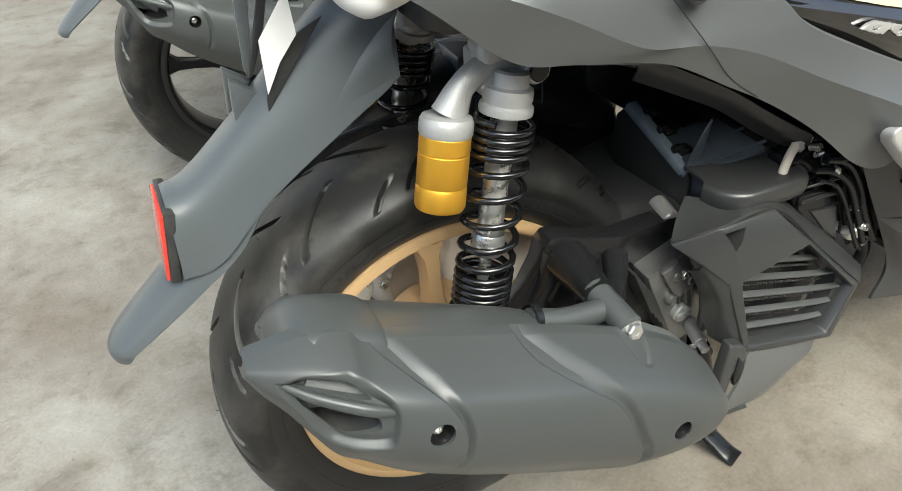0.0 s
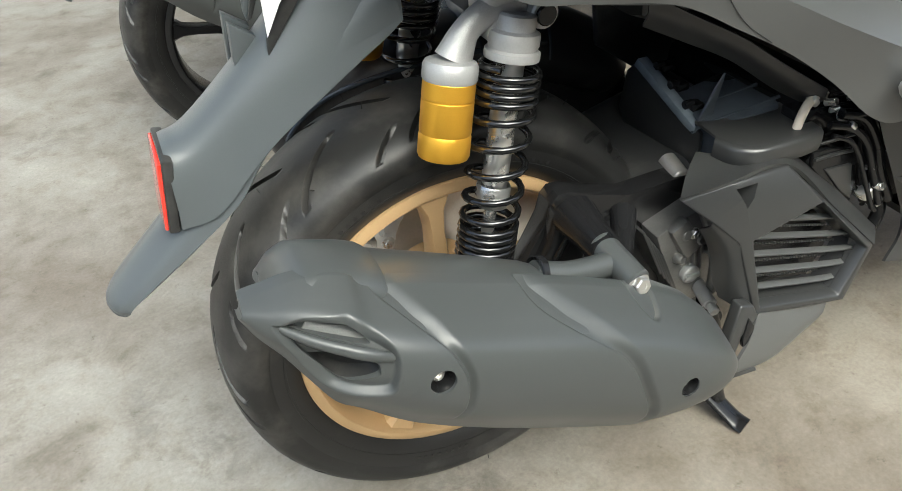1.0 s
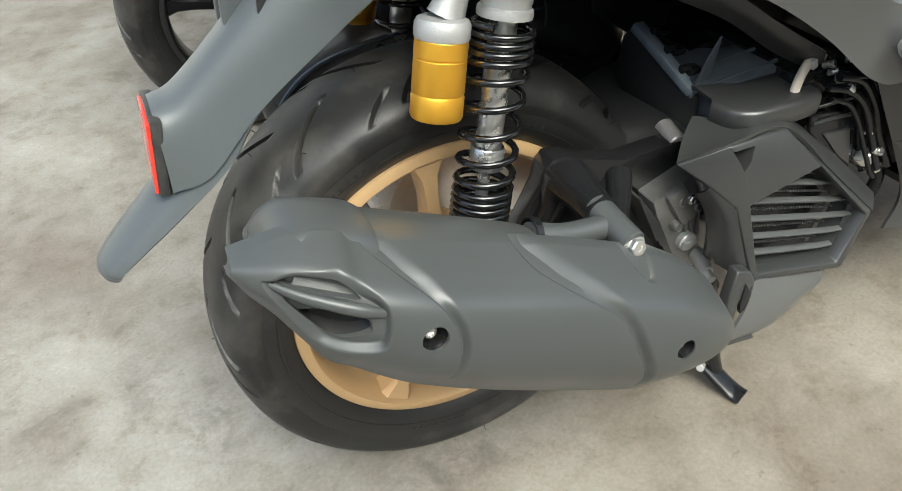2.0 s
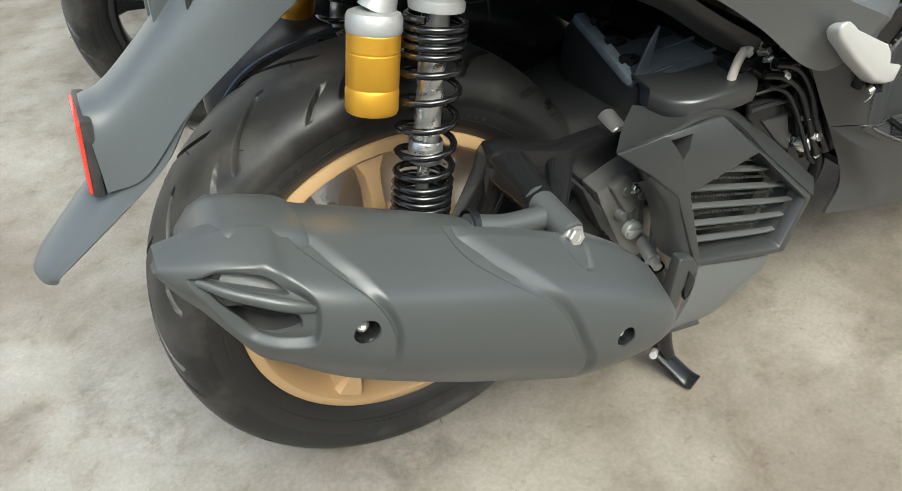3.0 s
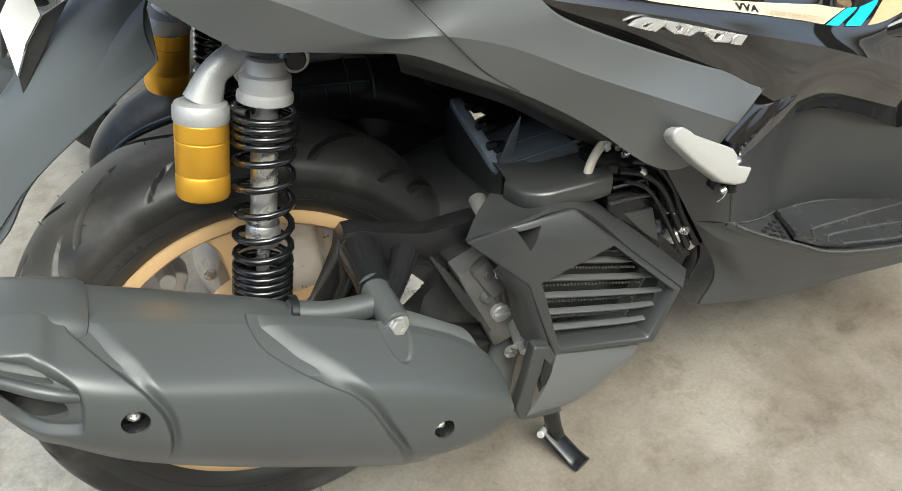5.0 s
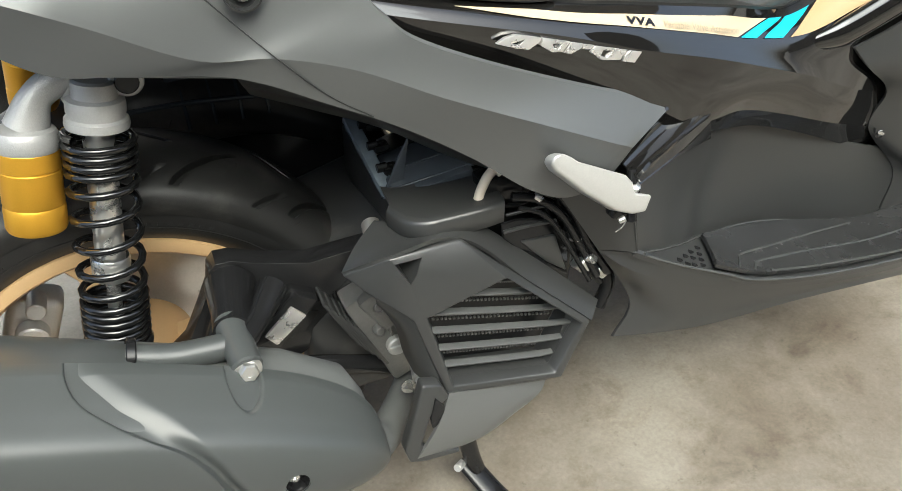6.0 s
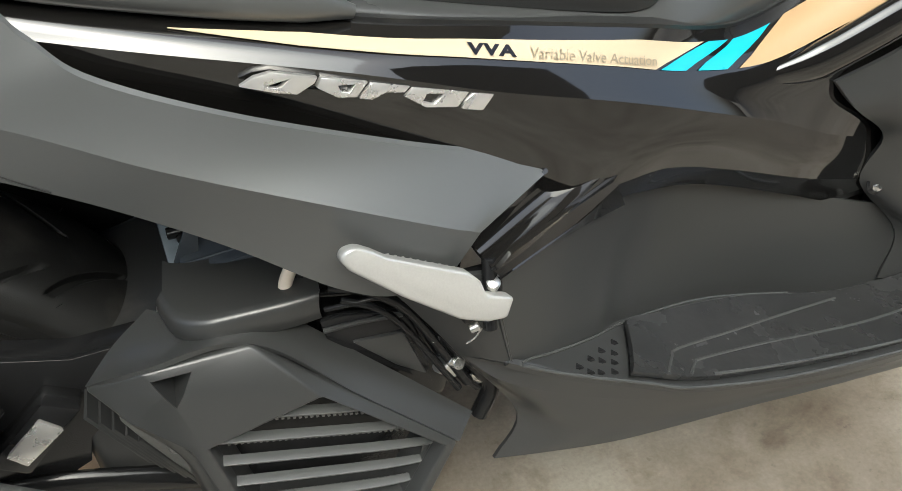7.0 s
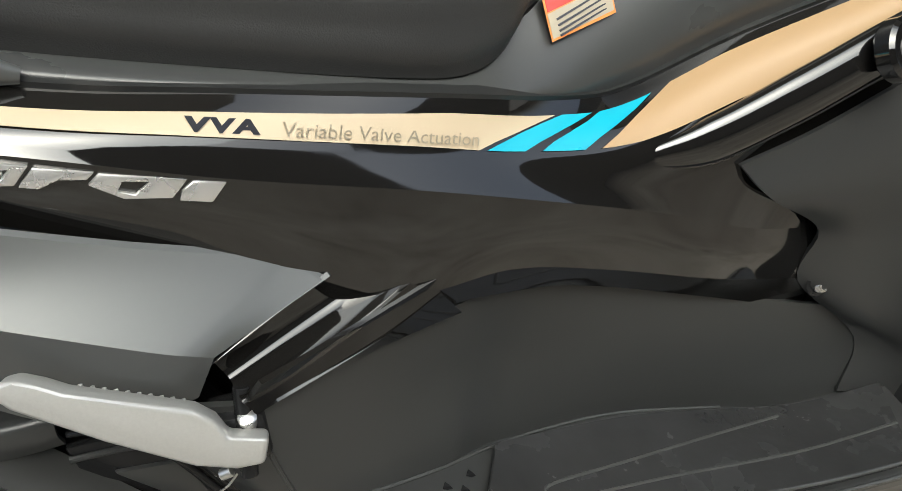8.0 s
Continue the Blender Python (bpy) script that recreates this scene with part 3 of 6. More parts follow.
def muffler(parent):
    # inner can
    rows = []
    for s, k in ((-0.215, 0.40), (-0.210, 0.46), (-0.18, 0.58), (-0.10, 0.70), (0.0, 0.80), (0.13, 0.84), (0.19, 0.70), (0.212, 0.42), (0.220, 0.10)):
        rows.append([mp(*p) for p in ring(s, -0.212, 0.000, 0.076 * k, 0.066 * k, 0, 360, 49)[:-1]])
    body = part("muffler", grid(np.array(rows), 0, wrap=True), CAN, parent, "dark grey muffler slanting up beside the wheel")

    # upper shell behind the shield's crest: a flat top rounding over to the wheel side, raised behind its seam
    rows = []
    for s, up, w in ((-0.2440, 0.012, 0.35), (-0.2462, 0.018, 0.70), (-0.2470, 0.024, 0.80), (-0.2462, 0.034, 0.90), (-0.2430, 0.0425, 0.96), (-0.2360, 0.0490, 1.0), (-0.2150, 0.0525, 1.0), (-0.1960, 0.0545, 1.0), (-0.1850, 0.0545, 1.0), (-0.1815, 0.0535, 1.0), (-0.1800, 0.0505, 1.0), (-0.1740, 0.0502, 1.0), (-0.12, 0.0525, 1.0), (-0.06, 0.0545, 1.0), (-0.02, 0.0550, 1.0), (0.010, 0.0520, 0.95), (0.022, 0.0440, 0.85)):
        low = np.interp(s, (-0.25, -0.20, -0.10), (0.004, -0.008, -0.020))
        sec = [(-0.262, max(low, up - 0.050)), (-0.258, max(low + 0.004, up - 0.020)), (-0.250, up - 0.004), (-0.236, up + 0.0005), (-0.214, up + 0.0005), (-0.196, up - 0.003), (-0.182, up - 0.010), (-0.172, max(low + 0.008, up - 0.022)), (-0.168, max(low + 0.003, up - 0.045)), (-0.170, max(low, up - 0.070))]
        rows.append([mp(s, -0.215 + (p[0] + 0.215) * w, p[1]) for p in spline(sec, 40)])
    part("upper_shell", grid(np.array(rows), 0.003), SHIELD, body, "grey moulded upper muffler shell", deg=35)
    part("tail_pipe", lathe([(0.020, 0.0), (0.023, 0.0), (0.023, 0.07), (0.020, 0.07)], mp(-0.225, -0.222, 0.004), MS, 32, closed=True), SATIN_BLACK, body)

    # outer shield: a crest above, a broad facet looking up, a steep flank below; a raised tail end and a slanting step
    TOP = np.array([(-0.278, 0.0215), (-0.272, 0.0265), (-0.264, 0.0325), (-0.251, 0.0425), (-0.233, 0.0505), (-0.2137, 0.0535), (-0.195, 0.052), (-0.146, 0.057), (-0.108, 0.060), (-0.046, 0.066), (0.0, 0.069), (0.05, 0.0705), (0.09, 0.070), (0.125, 0.067), (0.155, 0.061), (0.185, 0.051), (0.210, 0.035), (0.228, 0.013), (0.2345, -0.004)])
    BOT = np.array([(-0.278, 0.0115), (-0.271, 0.0070), (-0.262, 0.0015), (-0.245, -0.006), (-0.232, -0.014), (-0.218, -0.023), (-0.205, -0.0315), (-0.194, -0.036), (-0.176, -0.038), (-0.143, -0.046), (-0.117, -0.051), (-0.07, -0.056), (0.0, -0.059), (0.10, -0.059), (0.13, -0.056), (0.16, -0.047), (0.19, -0.035), (0.215, -0.021), (0.228, -0.012), (0.2345, -0.006)])
    SEC = spline([(0.0, 0.246), (0.10, 0.281), (0.21, 0.3035), (0.45, 0.311), (0.72, 0.306), (1.0, 0.284)], 101)

    def edge_of(curve, s):
        fine = spline(np.c_[curve, np.zeros(len(curve))], 300)
        return np.interp(s, fine[:, 0], fine[:, 1])

    def flank(s, v):
        """y on the shield at s, v from the crest (0) to the lower edge (1)."""
        f, g = np.clip((s - 0.10) / 0.1345, 0, 1), np.clip((-0.13 - s) / 0.148, 0, 1)
        k = np.sqrt(np.clip(1 - f**2.4, 0, 1)) * (1 - 0.80 * g**1.9)
        base = 0.246 + 0.012 * f - 0.012 * g
        return -(base + (np.interp(v, SEC[:, 0], SEC[:, 1]) - base) * k)

    def shield_y(s, c):
        t, b = edge_of(TOP, s), edge_of(BOT, s)
        return float(flank(s, (t - c) / (t - b)))

    def to_line(s, c, line):
        """Distance to a line of (s, c), and which side: positive ahead of it."""
        best, sgn = np.full(s.shape, 9.0), np.ones(s.shape)
        for (s0, c0), (s1, c1) in zip(line, line[1:]):
            ds, dc = s1 - s0, c1 - c0
            f = np.clip(((s - s0) * ds + (c - c0) * dc) / (ds * ds + dc * dc), 0, 1)
            d = np.hypot(s - s0 - ds * f, c - c0 - dc * f)
            near = d < best
            best = np.where(near, d, best)
            sgn = np.where(near, np.sign((c - c0) * ds - (s - s0) * dc), sgn)
        return best * sgn

    def inside(s, c, poly):
        """Depth inside a closed outline of (s, c), negative outside."""
        odd = np.zeros(s.shape, bool)
        best = np.full(s.shape, 9.0)
        for (s0, c0), (s1, c1) in zip(poly, poly[1:] + poly[:1]):
            ds, dc = s1 - s0, c1 - c0
            f = np.clip(((s - s0) * ds + (c - c0) * dc) / (ds * ds + dc * dc), 0, 1)
            best = np.minimum(best, np.hypot(s - s0 - ds * f, c - c0 - dc * f))
            odd ^= ((c0 > c) != (c1 > c)) & (s < ds * (c - c0) / (dc if dc else 1e-9) + s0)
        return np.where(odd, best, -best)

    def smooth(x):
        x = np.clip(x, 0, 1)
        return x * x * (3 - 2 * x)

    tail = [tuple(p) for p in spline([(-0.200, 0.066), (-0.196, 0.054), (-0.1925, 0.0497), (-0.177, 0.0462), (-0.148, 0.0385), (-0.133, 0.0285), (-0.1215, 0.0156), (-0.114, -0.0014), (-0.110, -0.020), (-0.108, -0.07)], 60)]
    step = [tuple(p) for p in spline([(-0.066, 0.072), (-0.0585, 0.0625), (-0.0500, 0.0580), (-0.0350, 0.0545), (0.0005, 0.0476), (0.0265, 0.0400), (0.0487, 0.0252), (0.0650, 0.0090), (0.0840, -0.0090), (0.099, -0.026), (0.112, -0.050)], 70)]
    recess = [(-0.2605, 0.0185), (-0.2565, 0.0245), (-0.2445, 0.0352), (-0.2215, 0.0425), (-0.2135, 0.0425), (-0.1990, 0.0388), (-0.1850, 0.0335), (-0.1785, 0.0250), (-0.1745, 0.0094), (-0.1765, -0.0045), (-0.2030, -0.0172), (-0.2191, -0.0160), (-0.2400, 0.0000)]
    recess = [tuple(p[:2]) for p in spline([(a, b, 0) for a, b in recess], 78, closed=True)]
    s = np.concatenate([np.linspace(-0.278, -0.10, 210), np.linspace(-0.10, 0.12, 190)[1:], 0.12 + 0.1145 * np.sin(np.linspace(0, math.pi / 2, 70))[1:]])
    v = np.concatenate([np.linspace(0, 0.30, 56), np.linspace(0.30, 1.0, 74)[1:]])
    S, V = np.meshgrid(s, v, indexing="ij")
    t, b = edge_of(TOP, s)[:, None], edge_of(BOT, s)[:, None]
    C = t - (t - b) * V
    hole1 = [(-0.2520, 0.0235), (-0.2430, 0.0315), (-0.2230, 0.0372), (-0.2110, 0.0362), (-0.2030, 0.0320), (-0.2000, 0.0290), (-0.2200, 0.0262), (-0.2430, 0.0222)]
    hole2 = [(-0.2445, 0.0125), (-0.2330, 0.0142), (-0.2070, 0.0180), (-0.1910, 0.0165), (-0.1865, 0.0110), (-0.1870, 0.0055), (-0.2020, -0.0062), (-0.2110, -0.0070), (-0.2280, 0.0010)]
    eyes = ((-0.1435, 0.0150), (0.1250, 0.0115))
    Q = np.stack([S, flank(S, V), C], -1)
    base = Q + np.array((0, 0.012, 0))
    nn = np.cross(np.gradient(Q, axis=1), np.gradient(Q, axis=0))
    nn /= np.linalg.norm(nn, axis=2, keepdims=True) + 1e-12
    nn *= np.where(nn[..., 1:2] > 0, -1, 1)
    fade = smooth((C + 0.034) / 0.034)
    d = to_line(S, C, tail)
    sink = -0.0026 * smooth((0.0026 - d) / 0.0040) * smooth((d + 0.060) / 0.045) * fade
    sink += 0.0048 * smooth((0.0090 - d) / 0.0070) * smooth((d + 0.0008) / 0.0020) * fade
    d = to_line(S, C, step)
    sink += 0.0060 * smooth((0.0125 - d) / 0.0095) * smooth((d + 0.0006) / 0.0016) * smooth((C + 0.052) / 0.03)
    sink += 0.0095 * smooth((1 - ((S - 0.0745 - 0.25 * (0.071 - C)) / 0.0165) ** 2 - ((C - 0.0730) / 0.0145) ** 2) / 0.55)
    sink += 0.0075 * smooth(inside(S, C, recess) / 0.0050)
    Q = Q - nn * sink[..., None] * np.clip(np.minimum((S + 0.278) / 0.01, (0.2345 - S) / 0.012), 0, 1)[..., None]
    def to_world(A):
        B = A[..., :1] * np.array(MS) + A[..., 2:] * np.array(MC) + np.array(MO)
        B[..., 1] += A[..., 1]
        return B

    # outer face and smooth back joined into one closed moulding
    W = np.concatenate([to_world(Q), to_world(base)[:, ::-1]], 1)
    shell = grid(W, 0, wrap=True)
    nr, nc = W.shape[:2]
    shell.verts.ensure_lookup_table()
    for i in (0, nr - 1):
        for j in range(nc // 2 - 1):
            q = [shell.verts[i * nc + a] for a in (j, j + 1, nc - 2 - j, nc - 1 - j)]
            shell.faces.new(q)
    ax = Vector((0.0, -1, 0.12)).normalized()
    seats = [Vector(mp(u, shield_y(u, w) - lift, w)) for (u, w), lift in zip(eyes, (0.0016, 0.0))]
    for q in seats:
        shell = cut(shell, rod(tuple(q - ax * 0.02), tuple(q + ax * 0.02), 0.0102, 36))
    for hole in (hole1, hole2):
        ring_ = [tuple(p[:2]) for p in spline([(x, z, 0) for x, z in hole], 48, closed=True)]
        shell = cut(shell, slab(ring_, 0.16, lambda u, w, d: mp(u, -0.36 + d, w), bevel=0))
    cover = part("heat_shield", shell, SHIELD, body, "grey moulded heat shield with barred tail window and slanting step", deg=48)
    # bar across the window, its dark inside and the outlet pipe
    bar = [(-0.2540, 0.0180), (-0.2350, 0.0195), (-0.2110, 0.0226), (-0.1960, 0.0236), (-0.1815, 0.0240)]
    part("window_bar", tube([mp(u, shield_y(u, w) + dd, w) for (u, w), dd in zip(bar, (0.0065, 0.0045, 0.0030, 0.0030, 0.0055))], [0.0030, 0.0044, 0.0052, 0.0052, 0.0036], 26, 14, flat=0.9), SHIELD, cover)
    loop = [tuple(p[:2]) for p in spline([(a, b, 0) for a, b in recess[::6]], 60, closed=True)]
    cx, cz = -0.217, 0.014
    rows = [[mp(cx + (u - cx) * k, shield_y(u, w) + dy, cz + (w - cz) * k) for u, w in loop] for k, dy in ((0.93, 0.0125), (0.84, 0.020), (0.76, 0.030), (0.30, 0.036), (0.02, 0.037))]
    part("window_well", grid(np.array(rows), 0, wrap=True), BLACK, cover, deg=50)
    part("outlet_pipe", lathe([(0.0085, 0.0), (0.0105, 0.0), (0.0125, 0.03), (0.0135, 0.045), (0.0, 0.045)], mp(-0.238, -0.256, 0.022), (MS - MC * 0.12 + Vector((0, -0.30, 0))), 28), CAN, cover)
    # sunk screw seats
    for q in seats:
        st = part("screw_seat", lathe([(0.0108, -0.0010), (0.0102, -0.002), (0.0094, -0.015), (0.0, -0.015)], q, ax, 32), SATIN_BLACK, body)
        screw(tuple(q - ax * 0.0110 + Vector((-0.001, 0, 0.001))), ax, 0.0056, st)
    # stay: sleeve, bolt and saddle
    part("stay_sleeve", rod((0.103, -0.236, 0.4165), (0.0985, -0.180, 0.427), 0.0140, 28), SHIELD, body, "grey muffler stay sleeve")
    hex_bolt((0.1032, -0.2360, 0.4165), (0.05, -1, 0.2), 0.0085, body)
    part("stay_arm", tube([(0.012, -0.205, 0.440), (0.05, -0.208, 0.428), (0.098, -0.205, 0.420)], [0.0125, 0.0120, 0.0120], 16, 16), SHIELD, body)
    part("stay_band", lathe([(0.0155, 0.0), (0.017, 0.001), (0.017, 0.007), (0.0155, 0.008)], (0.012, -0.205, 0.440), (0.95, -0.03, -0.3), 24), SATIN_BLACK, body)
    part("stay_arm", tube([(0.104, -0.205, 0.420), (0.125, -0.180, 0.422), (0.145, -0.150, 0.428)], [0.012, 0.011, 0.014], 14, 16), SATIN_BLACK, body)


muffler(bike)


# rear mudguard with plate bracket and reflector
def mudguard(parent):
    ctr = [(-0.345, 0, 0.396), (-0.335, 0, 0.412), (-0.262, 0, 0.480), (-0.210, 0, 0.532), (-0.155, 0, 0.590), (-0.08, 0, 0.662), (-0.02, 0, 0.720), (0.03, 0, 0.76)]
    mid = [(-0.340, 0.018, 0.394), (-0.328, 0.024, 0.411), (-0.255, 0.030, 0.472), (-0.206, 0.034, 0.516), (-0.158, 0.038, 0.570), (-0.086, 0.042, 0.634), (-0.050, 0.046, 0.662), (-0.033, 0.047, 0.676)]
    edge = [(-0.331, 0.024, 0.393), (-0.316, 0.034, 0.409), (-0.250, 0.042, 0.457), (-0.203, 0.045, 0.494), (-0.165, 0.047, 0.541), (-0.095, 0.050, 0.591), (-0.050, 0.052, 0.621), (-0.036, 0.053, 0.632)]
    flip = lambda c: [(x, -y, z) for x, y, z in c]
    guard = part("mudguard", skin([flip(edge), flip(mid), ctr, mid, edge], 60, 6, 0.004), FENDER, parent, "grey moulded rear mudguard tongue", deg=45)
    rc = [(-0.259, -0.036, 0.478), (-0.222, -0.0435, 0.4880), (-0.166, -0.0485, 0.5420), (-0.095, -0.0520, 0.5925), (-0.034, -0.0535, 0.633)]
    rm = [(-0.257, -0.034, 0.520), (-0.218, -0.032, 0.545), (-0.158, -0.034, 0.594), (-0.085, -0.042, 0.640), (-0.032, -0.045, 0.668)]
    rt = [(-0.255, -0.020, 0.545), (-0.229, -0.016, 0.556), (-0.176, -0.016, 0.599), (-0.10, -0.02, 0.668), (-0.030, -0.03, 0.715)]
    part("plate_carrier", skin([rc, rm, rt, flip(rt), flip(rm), flip(rc)], 40, 5, 0.004), FENDER, guard, deg=50)
    bez = block((-0.2660, -0.0365, 0.474), (-0.2560, 0.0365, 0.548), 0.002, Matrix.Rotation(radians(9), 4, "Y"))
    rf = part("reflector", bez, BLACK, guard, "red reflector in a black bezel")
    part("reflector_lens", block((-0.2695, -0.0340, 0.477), (-0.2645, 0.0340, 0.545), 0.002, Matrix.Rotation(radians(9), 4, "Y")), RED, rf, "red reflector lens")
    # stiffening fins and plate bracket
    for y in (-0.008, 0.022):
        part("fin", slab([(-0.174, 0.643), (-0.152, 0.627), (-0.164, 0.612), (-0.178, 0.591)], 0.012, lambda u, v, d, y=y: (u, y + d, v), bevel=0.001), FENDER, guard)
    part("plate_bracket", slab([(-0.155, 0.714), (-0.143, 0.712), (-0.152, 0.647), (-0.157, 0.640), (-0.159, 0.649)], 0.005, lambda u, v, d: (u, -0.004 + d, v), bevel=0.001), FENDER, guard)
    part("plate_bracket", slab([(-0.137, 0.713), (-0.129, 0.712), (-0.139, 0.679), (-0.154, 0.646), (-0.158, 0.644)], 0.005, lambda u, v, d: (u, -0.014 + d, v), bevel=0.001), BLACK, guard)
    part("white_card", slab([(-0.147, 0.683), (-0.122, 0.715), (-0.117, 0.714), (-0.115, 0.682), (-0.133, 0.661), (-0.148, 0.635)], 0.0012, lambda u, v, d: (u, -0.035 + d, v), bevel=0), WHITE, guard, "white card tucked behind the bracket")
    part("bracket_flap", slab([(-0.148, 0.632), (-0.132, 0.659), (-0.114, 0.680), (-0.089, 0.691), (-0.115, 0.660), (-0.150, 0.615)], 0.005, lambda u, v, d: (u, -0.030 + d, v), bevel=0.001), BLACK, guard)
    return guard


mudguard(bike)


# swing arm, engine and radiator cover
def engine(parent):
    arm = [(-0.035, 0.272), (-0.02, 0.300), (0.02, 0.318), (0.055, 0.345), (0.074, 0.378), (0.088, 0.404), (0.093, 0.424), (0.101, 0.432), (0.116, 0.431), (0.14, 0.420), (0.19, 0.404), (0.236, 0.405), (0.275, 0.405), (0.275, 0.372), (0.244, 0.366), (0.208, 0.342), (0.18, 0.318), (0.172, 0.292), (0.12, 0.268), (0.05, 0.248), (0.01, 0.238), (-0.025, 0.245)]
    hole = [(0.112, 0.350), (0.118, 0.330), (0.140, 0.320), (0.152, 0.332), (0.140, 0.352)]
    sw = part("swing_arm", slab(arm, 0.026, side(-0.098), [hole], bevel=0.006, seg=3), SATIN_BLACK, parent, "satin black cast swing arm")
    boss = lathe([(0.0, 0.0), (0.022, 0.0), (0.0235, 0.002), (0.0215, 0.02), (0.0185, 0.045), (0.0175, 0.075), (0.0, 0.075)], (0.108, -0.118, 0.418), (-0.11, -0.98, 0.06), 36)
    part("arm_boss", boss, SATIN_BLACK, sw)
    part("boss_web", slab([(0.045, 0.325), (0.068, 0.350), (0.084, 0.385), (0.090, 0.420), (0.100, 0.430), (0.118, 0.429), (0.135, 0.410), (0.128, 0.370), (0.118, 0.335), (0.09, 0.315)], 0.030, side(-0.122), bevel=0.007, seg=3), SATIN_BLACK, sw)
    part("boss_rib", tube([(0.082, -0.128, 0.378), (0.098, -0.138, 0.418), (0.103, -0.165, 0.428)], 0.0028, 12, 8), SATIN_BLACK, sw)
    part("arm_sticker", slab([(0.128, 0.348), (0.160, 0.376), (0.173, 0.360), (0.138, 0.333)], 0.004, side(-0.125), bevel=0.001), EMBLEM, sw, "pale grey plate on the arm")
    part("sticker_strut", slab([(0.110, 0.338), (0.165, 0.388), (0.19, 0.372), (0.135, 0.318)], 0.026, side(-0.121), bevel=0.004), SATIN_BLACK, sw)
    part("axle_collar", rod((0, -0.112, 0.272), (0, -0.09, 0.272), 0.026, 30), SATIN_BLACK, sw)
    part("lower_brace", tube([(0.10, -0.100, 0.285), (0.165, -0.104, 0.274), (0.275, -0.104, 0.230)], 0.0135, 20, 12, flat=0.6), SATIN_BLACK, sw)
    # crankcase and cylinder
    eng = part("crankcase", block((0.17, -0.10, 0.20), (0.40, 0.12, 0.34), 0.02, None, 3), BLACK, parent, "dark engine crankcase")
    part("cylinder", block((0.20, -0.09, 0.30), (0.40, 0.10, 0.415), 0.018, Matrix.Rotation(radians(-14), 4, "Y"), 3), BLACK, eng)
    part("gear_housing", block((0.10, 0.02, 0.23), (0.22, 0.13, 0.36), 0.02, None, 3), GEARCASE, eng, "machined aluminium gear housing")
    head = merge(block((0.232, -0.128, 0.238), (0.292, -0.06, 0.372), 0.004, Matrix.Rotation(radians(-20), 4, "Y"), 2), block((0.236, -0.136, 0.318), (0.262, -0.12, 0.372), 0.005, Matrix.Rotation(radians(-30), 4, "Y")), tube([(0.270, -0.132, 0.375), (0.282, -0.138, 0.340), (0.290, -0.142, 0.300), (0.291, -0.142, 0.262)], 0.0075, 16, 10))
    cyl = part("cylinder_head", head, ENGINE, eng, "rough cast aluminium cylinder head")
    for k in range(5):
        part("cooling_fin", block((0.205 + 0.007 * k, -0.13, 0.30 - 0.010 * k), (0.2085 + 0.007 * k, -0.06, 0.375 - 0.010 * k), 0.001, Matrix.Rotation(radians(-24), 4, "Y")), BLACK, cyl)
    cap = merge(rod((0.262, -0.10, 0.290), (0.262, -0.1365, 0.290), 0.0120, 32, bevel=0.0015), block((0.2515, -0.1395, 0.2870), (0.2725, -0.135, 0.2930), 0.0012, Matrix.Rotation(radians(4), 4, "Y")))
    part("oil_filler_cap", cap, CAST, cyl, "silver slotted oil filler cap")
    part("drain_stub", merge(rod((0.285, -0.12, 0.262), (0.277, -0.158, 0.255), 0.009, 16), rod((0.277, -0.158, 0.255), (0.275, -0.170, 0.253), 0.006, 12)), CAST, cyl)
    hex_bolt((0.262, -0.158, 0.250), (0, -1, 0.2), 0.006, cyl)
    for p, r in (((0.246, -0.130, 0.352), 0.007), ((0.268, -0.130, 0.338), 0.006), ((0.244, -0.130, 0.318), 0.006), ((0.284, -0.134, 0.318), 0.005)):
        part("casting_lug", lathe([(0.0, 0.008), (r * 0.7, 0.008), (r, 0.006), (r * 1.15, 0.0), (r * 1.2, -0.02)], p, (0.05, -1, 0.25), 18), ENGINE, cyl)
    for q in range(4):
        part("casting_rib", slab([(0.238 + 0.011 * q, 0.366 - 0.010 * q), (0.241 + 0.011 * q, 0.367 - 0.010 * q), (0.250 + 0.010 * q, 0.312 - 0.006 * q), (0.247 + 0.010 * q, 0.310 - 0.006 * q)], 0.010, side(-0.133), bevel=0.001), ENGINE, cyl)
    hex_bolt((0.257, -0.134, 0.352), (0, -1, 0.2), 0.005, cyl)
    part("exhaust_pipe", tube([(0.33, -0.05, 0.24), (0.27, -0.12, 0.205), (0.22, -0.19, 0.225), (0.19, -0.225, 0.27), (0.15, -0.228, 0.33)], [0.018, 0.018, 0.02, 0.024, 0.028], 30, 18), CAN, eng)
    part("flange_lug", rod((0.268, -0.060, 0.404), (0.262, -0.096, 0.400), 0.0115, 24), GEARCASE, eng, "bare aluminium lug on the casing")

    # radiator cover: a folded face round the grille, a bright bevel along its upper edge
    k = side(-0.309, 0.1207, 0.1813)
    O = [Vector(p) for p in ((0.2077, -0.159, 0.4252), (0.3231, -0.1824, 0.4461), (0.4600, -0.2085, 0.3120), (0.4193, -0.2209, 0.2525), (0.2867, -0.2155, 0.2796), (0.2640, -0.1950, 0.3740))]
